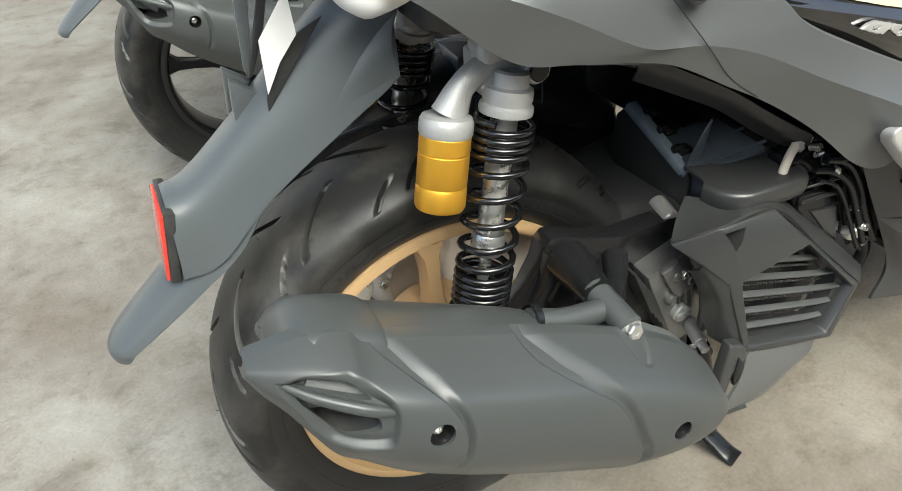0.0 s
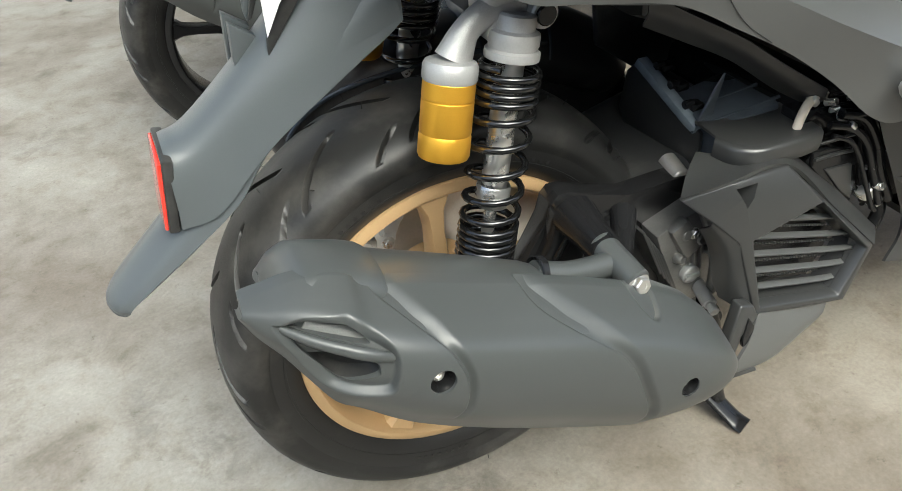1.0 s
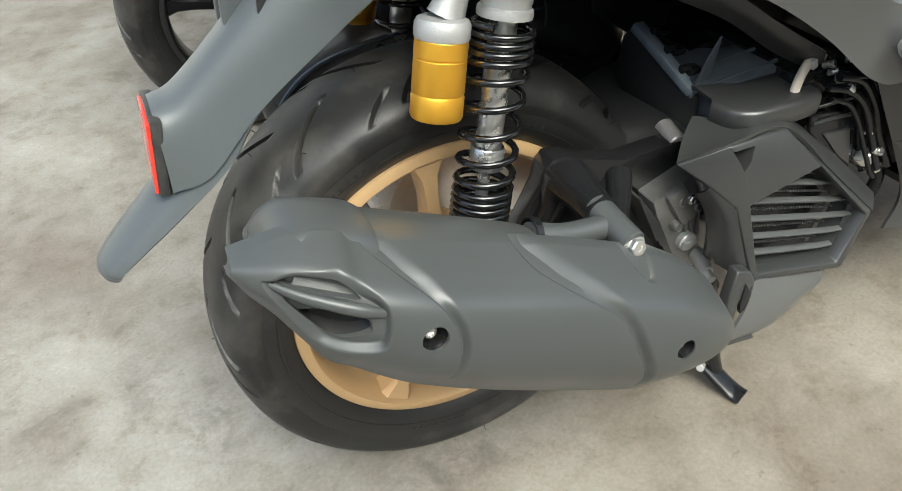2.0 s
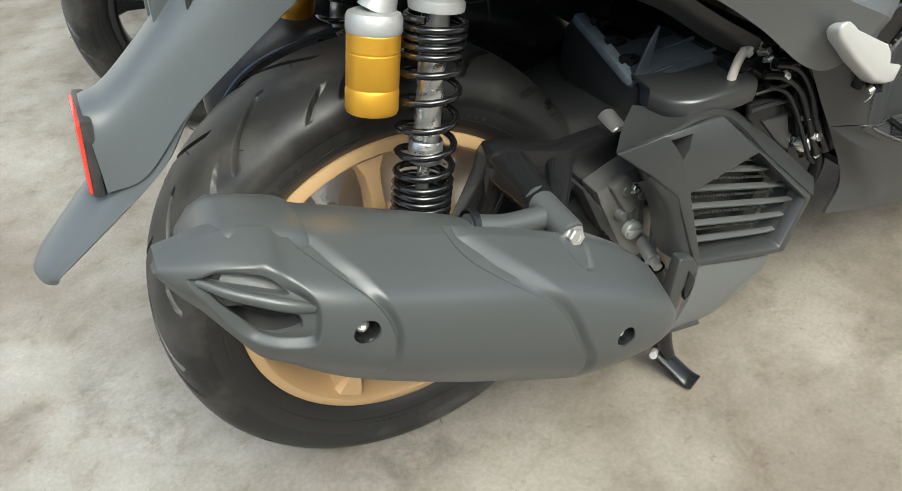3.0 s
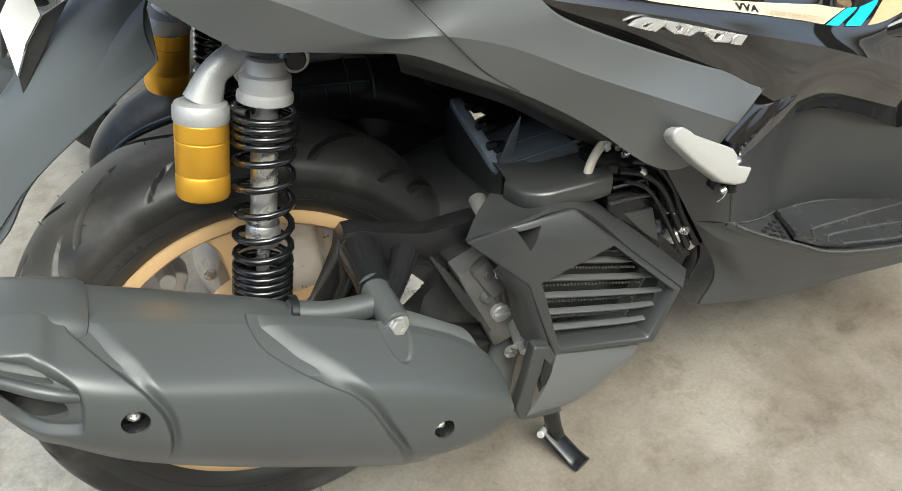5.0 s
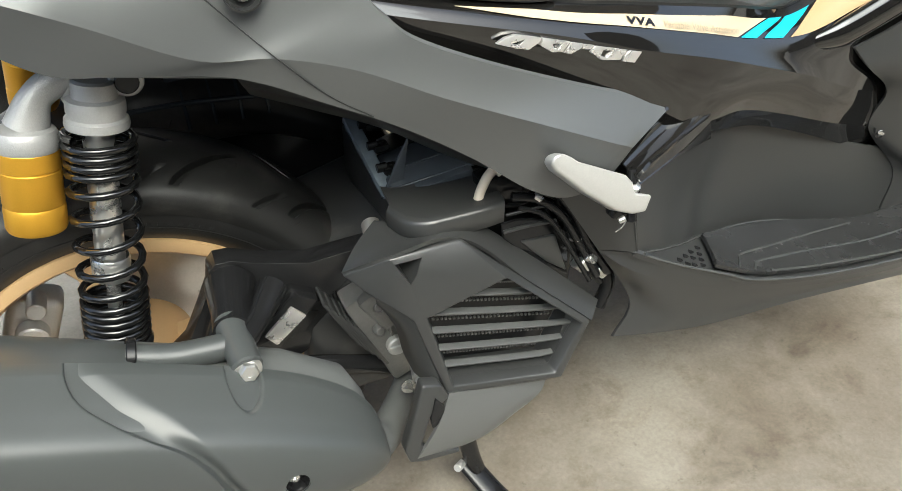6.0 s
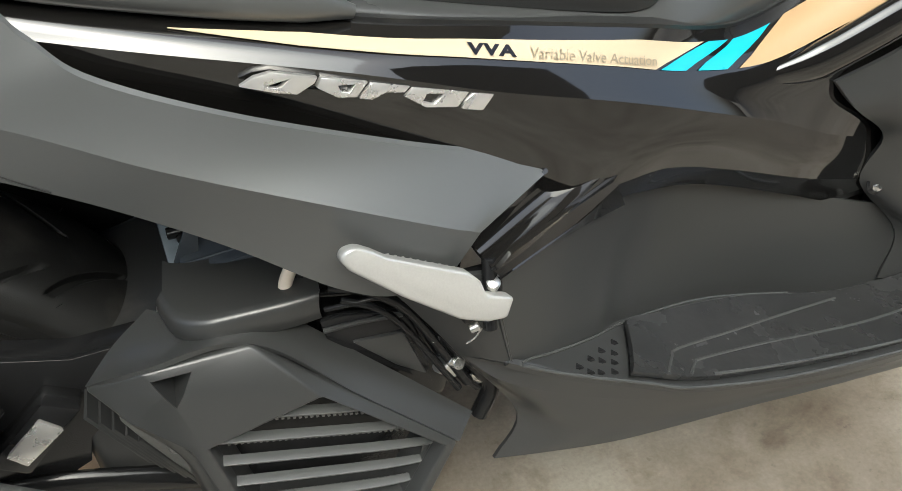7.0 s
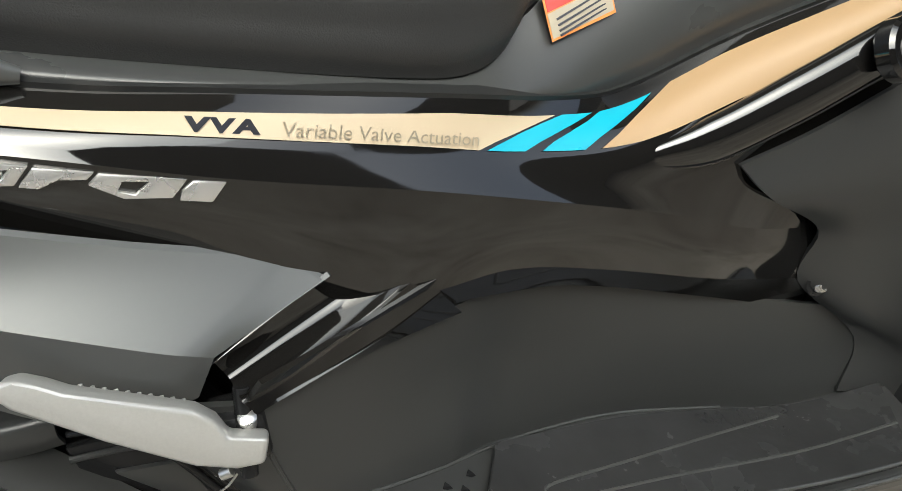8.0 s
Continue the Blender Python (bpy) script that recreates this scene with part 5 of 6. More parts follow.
# bodywork
def bodywork(parent):
    k0 = [(-0.15, -0.08, 0.845), (0.0, -0.125, 0.80), (0.13, -0.152, 0.748), (0.26, -0.168, 0.700), (0.414, -0.174, 0.657), (0.508, -0.169, 0.636), (0.624, -0.156, 0.609), (0.70, -0.132, 0.586), (0.749, -0.116, 0.580), (0.834, -0.11, 0.602), (0.95, -0.11, 0.628)]
    k1 = [(-0.15, -0.10, 0.83), (0.0, -0.143, 0.785), (0.13, -0.170, 0.735), (0.26, -0.186, 0.689), (0.414, -0.193, 0.646), (0.488, -0.189, 0.626), (0.589, -0.173, 0.595), (0.66, -0.160, 0.572), (0.736, -0.152, 0.560), (0.819, -0.141, 0.571), (0.94, -0.135, 0.598)]
    k2 = [(-0.15, -0.105, 0.82), (0.0, -0.148, 0.775), (0.13, -0.176, 0.724), (0.26, -0.192, 0.680), (0.411, -0.201, 0.637), (0.502, -0.195, 0.604), (0.60, -0.1835, 0.571), (0.694, -0.1695, 0.535), (0.76, -0.159, 0.508), (0.84, -0.146, 0.471), (0.93, -0.122, 0.44)]
    k3 = [(-0.15, -0.10, 0.80), (0.0, -0.145, 0.755), (0.13, -0.172, 0.70), (0.26, -0.186, 0.655), (0.40, -0.194, 0.600), (0.50, -0.192, 0.556), (0.575, -0.187, 0.510), (0.65, -0.1715, 0.500), (0.72, -0.159, 0.474), (0.82, -0.1455, 0.432), (0.93, -0.119, 0.388)]
    k4 = [(-0.15, -0.09, 0.79), (0.0, -0.13, 0.745), (0.13, -0.155, 0.69), (0.26, -0.168, 0.645), (0.40, -0.180, 0.585), (0.49, -0.182, 0.540), (0.56, -0.180, 0.492), (0.63, -0.166, 0.480), (0.70, -0.150, 0.460), (0.80, -0.136, 0.416), (0.93, -0.108, 0.348)]
    cowl = part("upper_cowl", merge(skin([k0, k1, k2], 90, 5, 0.003), skin([k2, [(a[0] / 2 + b[0] / 2, a[1] / 2 + b[1] / 2 - 0.0015, a[2] / 2 + b[2] / 2) for a, b in zip(k2, k3)], k3], 90, 5, 0.003), skin([k3, k4], 90, 4, 0.003)), GLOSS, parent, "gloss black upper side cowl", deg=70)
    k01 = np.array([spline(k, 400) for k in (k0, k1, k2)])

    def on_cowl(x, f, lift=0.0012):
        """A place on the cowl's upper band: f runs from its top edge (0) to the stripe's foot (1) and on to the ridge (2)."""
        i = int(np.argmin(np.abs(k01[1][:, 0] - x)))
        p = spline([k01[0][i], k01[1][i], k01[2][i]], 41)
        q = f * 20
        a = int(min(39, q))
        base = p[a] + (p[a + 1] - p[a]) * (q - a)
        nrm = np.cross(k01[1][min(i + 3, 399)] - k01[1][max(i - 3, 0)], p[a + 1] - p[a])
        nrm /= np.linalg.norm(nrm)
        if nrm[1] > 0:
            nrm = -nrm
        return tuple(base + nrm * lift)

    def decal(name, mat, top, foot, label, n=40, lift=0.0012):
        """A thin stripe between two lines of (x, f)."""
        a = np.array([[np.interp(t, np.linspace(0, 1, len(c)), [q[i] for q in c]) for i in (0, 1)] for c in (top, foot) for t in np.linspace(0, 1, n)]).reshape(2, n, 2)
        P = np.array([[on_cowl(*(a[0, i] + (a[1, i] - a[0, i]) * g), lift) for g in np.linspace(0, 1, 5)] for i in range(n)])
        return part(name, grid(P, 0.0004), mat, cowl, label)

    F1 = 1.0
    decal("stripe", DECAL_CREAM, [(0.325, 0.80), (0.393, 0.54), (0.46, 0.50), (0.528, 0.42), (0.596, 0.31), (0.664, 0.33)], [(0.325, 0.82), (0.39, 1.0), (0.455, F1), (0.515, F1), (0.575, F1), (0.632, F1)], "cream gold side stripe", 80)
    decal("stripe", DECAL_BLUE, [(0.668, 0.33), (0.698, 0.33)], [(0.637, F1), (0.662, F1)], "bright blue slanting stripe", 12)
    decal("stripe", DECAL_BLUE, [(0.707, 0.33), (0.752, 0.28)], [(0.672, F1), (0.700, F1)], "bright blue slanting stripe", 12)
    decal("stripe", DECAL_GOLD, [(0.764, 0.24), (0.80, 0.20), (0.87, 0.20), (0.945, 0.20)], [(0.712, F1), (0.742, F1), (0.84, 0.96), (0.935, 0.94)], "gold side stripe")

    # lettering on the stripe
    def lettering(text, size, x, f, mat, label, squeeze=1.0, bold=0.0, gap=1.0):
        cu = bpy.data.curves.new("lettering", "FONT")
        cu.body, cu.size, cu.extrude, cu.resolution_u, cu.offset, cu.space_character = text, size, 0.0001, 3, bold, gap
        tmp = new("scratch", cu)
        bpy.context.view_layer.update()
        me = bpy.data.meshes.new_from_object(tmp.evaluated_get(bpy.context.evaluated_depsgraph_get()))
        bpy.data.objects.remove(tmp)
        bm = bmesh.new()
        bm.from_mesh(me)
        bpy.data.meshes.remove(me)
        o, e, d = Vector(on_cowl(x, f, 0.0021)), Vector(on_cowl(x + 0.05, f, 0.0021)), Vector(on_cowl(x, f - 0.25, 0.0021))
        ux = (e - o).normalized()
        uy = (d - o) - ux * (d - o).dot(ux)
        uy.normalize()
        for v in bm.verts:
            v.co = o + ux * (v.co.x * squeeze + v.co.y * 0.18) + uy * v.co.y
        return part("lettering", bm, mat, cowl, label)

    lettering("VVA", 0.0100, 0.4855, 0.90, INK, "dark letters reading VVA", 1.62, 0.0005, 1.18)
    lettering("Variable Valve Actuation", 0.0105, 0.5275, 0.93, INK_PALE, "pale fine lettering on the stripe", 1.06)

    # chrome badge: five plain slanting plates
    P0 = Vector((0.3526, -0.2045, 0.6420))
    bx, by = Vector((0.96556, 0.06217, -0.25263)), Vector((0.24461, 0.11385, 0.96291))
    bn = bx.cross(by)

    def badge_at(u, v, d):
        return tuple(P0 + bx * u + by * v + bn * (0.0015 + 0.002 * math.sin(u / 0.151 * math.pi) - d))

    plates = (([(0.0, 0.0003), (0.0071, 0.0057), (0.0160, 0.0088), (0.0409, 0.0074), (0.0395, 0.0039), (0.0305, -0.0027), (0.0180, -0.0023), (0.0110, -0.0012)], [(0.0135, 0.0012), (0.0253, 0.0054), (0.0218, 0.0015), (0.0188, 0.0004)]),
              ([(0.0428, 0.0072), (0.0696, 0.0058), (0.0641, -0.0032), (0.0531, -0.0038), (0.0407, 0.0014)], [(0.0525, 0.0030), (0.0624, 0.0039), (0.0592, -0.0007), (0.0545, -0.0002)]),
              ([(0.0714, 0.0052), (0.0952, 0.0038), (0.0922, 0.0001), (0.0809, -0.0002), (0.0734, -0.0044), (0.0655, -0.0039)], None),
              ([(0.0967, 0.0032), (0.1340, 0.0011), (0.1280, -0.0082), (0.1071, -0.0086), (0.0925, -0.0023)], [(0.1066, -0.0003), (0.1178, -0.0004), (0.1120, -0.0064), (0.1044, -0.0051)]),
              ([(0.1367, 0.0004), (0.1517, -0.0003), (0.1457, -0.0102), (0.1310, -0.0094), (0.1320, -0.0040)], None))
    bd = part("badge_backing", slab([(0.004, 0.0), (0.145, -0.006), (0.145, -0.004), (0.004, 0.002)], 0.003, lambda u, v, d: badge_at(u, v, d + 0.003), bevel=0.0004), GLOSS, cowl)
    for o, h in plates:
        part("badge_piece", slab(o, 0.005, badge_at, [h] if h else [], bevel=0.0006), EMBLEM, bd, "chrome badge shape")

    # matte side panel
    p0 = [(-0.15, -0.085, 0.80), (0.0, -0.150, 0.765), (0.13, -0.176, 0.732), (0.235, -0.186, 0.708), (0.262, -0.195, 0.684), (0.285, -0.204, 0.662), (0.348, -0.209, 0.630), (0.443, -0.199, 0.586), (0.512, -0.187, 0.556), (0.522, -0.187, 0.549), (0.537, -0.192, 0.537)]
    p0b = [(-0.15, -0.090, 0.798), (0.0, -0.156, 0.760), (0.13, -0.183, 0.726), (0.235, -0.194, 0.700), (0.262, -0.202, 0.678), (0.285, -0.211, 0.656), (0.348, -0.215, 0.625), (0.443, -0.206, 0.581), (0.509, -0.194, 0.551), (0.519, -0.194, 0.545), (0.531, -0.198, 0.535)]
    p1 = [(-0.14, -0.110, 0.782), (0.0, -0.171, 0.731), (0.06, -0.184, 0.704), (0.126, -0.192, 0.670), (0.18, -0.199, 0.663), (0.237, -0.207, 0.645), (0.304, -0.221, 0.612), (0.3845, -0.229, 0.574), (0.4485, -0.232, 0.543), (0.467, -0.231, 0.534), (0.476, -0.228, 0.528)]
    p2 = [(-0.12, -0.110, 0.772), (-0.050, -0.148, 0.728), (0.02, -0.162, 0.672), (0.074, -0.175, 0.662), (0.15, -0.188, 0.650), (0.215, -0.195, 0.617), (0.270, -0.201, 0.586), (0.327, -0.206, 0.546), (0.385, -0.210, 0.498), (0.425, -0.213, 0.482), (0.462, -0.218, 0.497)]
    p0b = [tuple(Vector(a).lerp(Vector(b), 0.4)) for a, b in zip(p0, p0b)]
    pan = part("side_panel", merge(skin([p0, p0b], 80, 3, 0.004, False), skin([p0b, p1], 80, 6, 0.004, False), skin([p1, p2], 80, 5, 0.004, False)), MATTE_GREY, parent, "matte grey side panel sweeping up to the tail", deg=14)
    sc = lathe([(0.0135, 0.002), (0.0150, 0.003), (0.0135, 0.004), (0.012, -0.003), (0.0, -0.003)], (0.166, -0.1945, 0.7140), (0.1, -1, 0.25), 30)
    part("panel_joint", tube([(0.128, -0.1905, 0.728), (0.142, -0.194, 0.710), (0.181, -0.2005, 0.663), (0.215, -0.197, 0.625), (0.247, -0.1995, 0.601)], 0.0006, 30, 6), BLACK, pan)
    st = part("screw_seat", sc, BLACK, pan)
    screw((0.166, -0.1950, 0.7140), (0.1, -1, 0.25), 0.0075, st)
    # far flank and tail closing the body
    flip = lambda c: [(x, -y, z) for x, y, z in c]
    part("far_side_panel", merge(skin([flip(k0), flip(k2), flip(k4)], 30, 4, 0.003), skin([flip(p0), flip(p1), flip(p2)], 30, 4, 0.003)), MATTE_GREY, parent)
    part("tail_deck", skin([k0, [(x, 0, z + 0.03) for x, y, z in k0], flip(k0)], 40, 5, 0.003), BLACK, parent)
    part("tail_underside", skin([p2[:5], [(x, 0, z + 0.02) for x, y, z in p2[:5]], flip(p2[:5])], 20, 5, 0.003), BLACK, parent)

    # gloss scoop behind the foot peg
    scoop = [[(0.538, -0.191, 0.539), (0.508, -0.204, 0.532), (0.470, -0.220, 0.520)],
             [(0.544, -0.179, 0.5335), (0.512, -0.191, 0.5255), (0.472, -0.210, 0.5125)],
             [(0.567, -0.1725, 0.5225), (0.531, -0.1875, 0.5115), (0.478, -0.213, 0.5005)],
             [(0.588, -0.181, 0.518), (0.548, -0.199, 0.506), (0.483, -0.227, 0.495)],
             [(0.60, -0.180, 0.503), (0.556, -0.199, 0.494), (0.487, -0.228, 0.489)],
             [(0.615, -0.168, 0.476), (0.56, -0.190, 0.482), (0.490, -0.220, 0.486)]]
    sb = merge(skin(scoop[:2], 30, 4, 0.003), skin(scoop[1:4], 30, 6, 0.003), skin(scoop[3:5], 30, 4, 0.003), skin(scoop[4:], 30, 4, 0.003))
    bmesh.ops.remove_doubles(sb, verts=sb.verts[:], dist=1e-5)
    part("side_scoop", sb, GLOSS, cowl, "gloss black scooped trim", deg=50)

    foot_a = [(0.4949, -0.233, 0.5091), (0.5178, -0.220, 0.5076), (0.5462, -0.205, 0.5078), (0.5802, -0.191, 0.5115), (0.6146, -0.178, 0.5154), (0.6421, -0.170, 0.5142), (0.6779, -0.164, 0.5045)]
    foot_b = [(0.4854, -0.229, 0.4950), (0.5097, -0.216, 0.4916), (0.5401, -0.201, 0.4924), (0.5765, -0.187, 0.4963), (0.6152, -0.174, 0.5013), (0.6469, -0.166, 0.5008), (0.6797, -0.160, 0.4924)]
    foot_c = [(x + 0.002, y + 0.014, z - 0.006) for x, y, z in foot_b]
    part("cowl_foot", skin([foot_a, foot_b, foot_c], 40, 5, 0.003), GLOSS, cowl, "gloss black lower edge of the cowl", deg=60)

    # centre tunnel, foot board, lower cowl
    t0 = [(0.484, -0.224, 0.490), (0.55, -0.193, 0.486), (0.615, -0.162, 0.475), (0.68, -0.140, 0.463), (0.799, -0.126, 0.416), (0.916, -0.120, 0.366), (1.03, -0.118, 0.33)]
    t1 = [(0.490, -0.225, 0.445), (0.55, -0.193, 0.430), (0.61, -0.160, 0.410), (0.67, -0.136, 0.395), (0.79, -0.127, 0.355), (0.92, -0.121, 0.305), (1.03, -0.118, 0.29)]
    t2 = [(0.499, -0.222, 0.399), (0.545, -0.203, 0.374), (0.60, -0.174, 0.348), (0.65, -0.145, 0.325), (0.773, -0.126, 0.295), (0.92, -0.122, 0.250), (1.03, -0.12, 0.245)]
    part("centre_tunnel", skin([t0, t1, t2], 50, 8, 0.004), MATTE_BLACK, parent, "matte black centre tunnel")
    heel = skin([[(0.402, -0.1985, 0.505), (0.440, -0.2150, 0.494), (0.486, -0.224, 0.489)], [(0.437, -0.1965, 0.449), (0.463, -0.2140, 0.451), (0.492, -0.2245, 0.447)], [(0.468, -0.1990, 0.396), (0.484, -0.2150, 0.401), (0.501, -0.222, 0.397)]], 20, 6, 0.004)
    part("heel_plate", heel, MATTE_BLACK, parent)
    e0 = [(0.498, -0.223, 0.399), (0.545, -0.225, 0.370), (0.60, -0.226, 0.341), (0.666, -0.227, 0.307), (0.73, -0.227, 0.287), (0.851, -0.226, 0.263), (1.03, -0.215, 0.235)]
    board = part("foot_board", skin([t2, e0], 50, 10, 0.006, False), MATTE_BLACK, parent, "matte black foot board")
    e1 = [(0.468, -0.199, 0.396), (0.500, -0.218, 0.372), (0.58, -0.221, 0.325), (0.666, -0.222, 0.290), (0.73, -0.222, 0.270), (0.851, -0.222, 0.245), (1.03, -0.21, 0.215)]
    e2 = [(0.515, -0.199, 0.311), (0.556, -0.212, 0.290), (0.60, -0.213, 0.274), (0.666, -0.214, 0.260), (0.74, -0.217, 0.250), (0.851, -0.217, 0.235), (1.03, -0.205, 0.20)]
    e3 = [(0.490, -0.209, 0.275), (0.540, -0.209, 0.260), (0.60, -0.210, 0.246), (0.65, -0.211, 0.240), (0.74, -0.216, 0.238), (0.85, -0.217, 0.226), (1.03, -0.20, 0.185)]
    low = part("lower_cowl", merge(skin([e0, e1], 50, 4, 0.004, False), skin([e1, e2, e3], 50, 5, 0.004)), MATTE_BLACK, parent, "matte black lower side cowl", deg=30)
    part("tunnel_core", block((0.58, -0.105, 0.255), (1.12, 0.105, 0.545), 0.02), BLACK, parent)
    part("floor_pan", slab([(0.64, -0.12), (0.68, -0.205), (1.05, -0.20), (1.05, 0.20), (0.68, 0.205), (0.64, 0.12)], 0.01, lambda u, v, d: (u, v, 0.245 - 0.06 * max(0, u - 0.7) - d), bevel=0), BLACK, parent)
    T2, E0 = spline(t2, 300), spline(e0, 300)

    def on_board(x, f, lift=0.0):
        """f = 0 at the tunnel's foot, 1 at the outer edge."""
        a, b = T2[int(np.argmin(np.abs(T2[:, 0] - x)))], E0[int(np.argmin(np.abs(E0[:, 0] - x)))]
        p = a + (b - a) * f
        return (x, p[1], p[2] + lift)

    mat_P = np.array([[on_board(x - 0.034 * f, 0.10 + 0.84 * f, 0.004) for f in np.linspace(0, 1, 14)] for x in np.linspace(0.638, 1.02, 60)])
    mt = part("foot_mat", grid(mat_P, -0.005), MAT, board, "black rubber foot mat with raised ridges")
    for a in ([(0.644, 0.92), (0.660, 0.70), (0.672, 0.60), (0.732, 0.51), (0.816, 0.38), (0.90, 0.22)], [(0.668, 0.92), (0.680, 0.79), (0.692, 0.74), (0.768, 0.68), (0.892, 0.62), (1.0, 0.56)], [(0.692, 0.93), (0.776, 0.93), (0.90, 0.94), (1.01, 0.94)]):
        part("mat_ridge", tube([on_board(x, f, 0.0094) for x, f in a], 0.0017, 60, 8), RIDGE, mt)
    for x, f in ((0.560, 0.68), (0.576, 0.48), (0.592, 0.34), (0.612, 0.26), (0.568, 0.84), (0.586, 0.56), (0.604, 0.44), (0.578, 0.84), (0.598, 0.62), (0.592, 0.82)):
        c = Vector(on_board(x, f, 0.0008))
        b = bmesh.new()
        bmesh.ops.create_cone(b, cap_ends=True, segments=3, radius1=0.0046, radius2=0.0032, depth=0.0024)
        bmesh.ops.translate(b, vec=c, verts=b.verts[:])
        part("grip_dimple", b, SATIN_BLACK, board)
    part("board_lip", tube([on_board(x, f, 0.001) for x, f in ((0.508, 1.0), (0.532, 1.0), (0.568, 1.0), (0.62, 1.0), (0.668, 1.0), (0.772, 1.0), (0.904, 1.0), (1.02, 1.0))], 0.0018, 60, 10), RIDGE, board)
    part("board_lip", tube([on_board(x, f, 0.001) for x, f in ((0.508, 0.6), (0.52, 0.10), (0.548, 0.02), (0.592, 0.04), (0.632, 0.06), (0.68, 0.02), (0.752, 0.0), (0.856, 0.0))], 0.0014, 60, 10), RIDGE, board)

    # foot peg
    peg = [(0.384, 0.545), (0.387, 0.551), (0.395, 0.552), (0.404, 0.546), (0.412, 0.539), (0.462, 0.512), (0.470, 0.502), (0.474, 0.489), (0.493, 0.482), (0.488, 0.465), (0.474, 0.466), (0.455, 0.475), (0.420, 0.505), (0.389, 0.536)]
    pg = part("foot_peg", slab(peg, 0.016, lambda u, v, d: (u, -0.244 + d, v - 0.45 * d), bevel=0.0035, seg=3), PEG, parent, "bare aluminium folding passenger foot peg")
    for kx in range(10):
        part("peg_tooth", block((0.414 + 0.0046 * kx, -0.2315, 0.5275 - 0.00252 * kx), (0.4164 + 0.0046 * kx, -0.2275, 0.5300 - 0.00252 * kx), 0.0006), PEG, pg)
    part("peg_pivot", lathe([(0, -0.01), (0.0050, -0.01), (0.0050, 0.0008), (0.0036, 0.0018), (0, 0.0018)], (0.4835, -0.2290, 0.4860), (0.1, -0.5, 1), 20), STEEL, pg)
    part("peg_bracket", merge(block((0.462, -0.228, 0.452), (0.492, -0.205, 0.486), 0.004), rod((0.478, -0.236, 0.452), (0.484, -0.22, 0.50), 0.005, 12)), SATIN_BLACK, pg)
    part("peg_spring", merge(rod((0.470, -0.236, 0.4585), (0.464, -0.235, 0.4560), 0.0032, 10), tube([(0.472, -0.236, 0.455), (0.466, -0.238, 0.450), (0.460, -0.237, 0.446)], 0.0007, 10, 6)), STEEL, pg)

    # seat
    s0 = [(-0.02, -0.13, 0.80), (0.10, -0.145, 0.762), (0.25, -0.150, 0.712), (0.414, -0.151, 0.668), (0.51, -0.150, 0.644), (0.596, -0.147, 0.624), (0.634, -0.138, 0.617), (0.661, -0.120, 0.622), (0.672, -0.095, 0.630)]
    s1 = [(x, y * 1.03, z + 0.022) for x, y, z in s0[:-2]] + [(0.668, -0.126, 0.640), (0.684, -0.095, 0.648)]
    s2 = [(x, y * 0.90, z + 0.062) for x, y, z in s0[:-2]] + [(0.690, -0.105, 0.672), (0.705, -0.080, 0.680)]
    s3 = [(x, 0.0, z + 0.085) for x, y, z in s0[:-2]] + [(0.700, 0.0, 0.690), (0.715, 0.0, 0.694)]
    part("seat", skin([s0, s1, s2, s3, flip(s2), flip(s1), flip(s0)], 60, 8, 0.004), SEAT, parent, "black vinyl seat", deg=60)
    # deck between seat and cowl
    d0 = [(-0.02, -0.13, 0.80), (0.10, -0.143, 0.762), (0.25, -0.146, 0.712), (0.414, -0.147, 0.668), (0.51, -0.146, 0.644), (0.596, -0.142, 0.626), (0.66, -0.118, 0.625), (0.72, -0.095, 0.655), (0.80, -0.088, 0.690), (0.95, -0.085, 0.735)]
    d1 = [(-0.02, -0.14, 0.795), (0.10, -0.155, 0.757), (0.25, -0.164, 0.709), (0.414, -0.168, 0.664), (0.51, -0.165, 0.640), (0.61, -0.153, 0.616), (0.675, -0.138, 0.600), (0.735, -0.120, 0.605), (0.82, -0.112, 0.632), (0.95, -0.110, 0.668)]
    d2 = [(-0.02, -0.135, 0.79), (0.10, -0.152, 0.750), (0.25, -0.164, 0.700), (0.414, -0.171, 0.656), (0.51, -0.167, 0.634), (0.624, -0.154, 0.608), (0.70, -0.130, 0.586), (0.752, -0.113, 0.580), (0.834, -0.107, 0.604), (0.95, -0.107, 0.630)]
    part("seat_deck", skin([d0, d1, d2], 60, 6, 0.003), DECK, parent, "satin dark grey trim below the seat", deg=60)
    con = skin([d0[6:], [(x + 0.01, -0.05, z + 0.035) for x, y, z in d0[6:]], [(x + 0.012, 0.0, z + 0.04) for x, y, z in d0[6:]]], 24, 6, 0.003)
    cs = part("centre_console", con, DECK, parent, "satin dark grey centre console")
    lid = skin([[(0.735, -0.075, 0.693), (0.80, -0.066, 0.716), (0.95, -0.064, 0.760)], [(0.735, -0.03, 0.712), (0.80, -0.02, 0.738), (0.95, -0.02, 0.782)]], 16, 5, 0.004)
    part("console_lid", lid, MATTE_BLACK, cs)
    lab = [[(0.690, -0.1105, 0.6395), (0.735, -0.1010, 0.6500)], [(0.692, -0.1240, 0.6160), (0.737, -0.1135, 0.6245)]]
    part("warning_label", skin([[(a[0], a[1], a[2] + 0.004) for a in c] for c in lab], 8, 3, 0.0004), ORANGE, cs, "orange warning label with unreadable text")
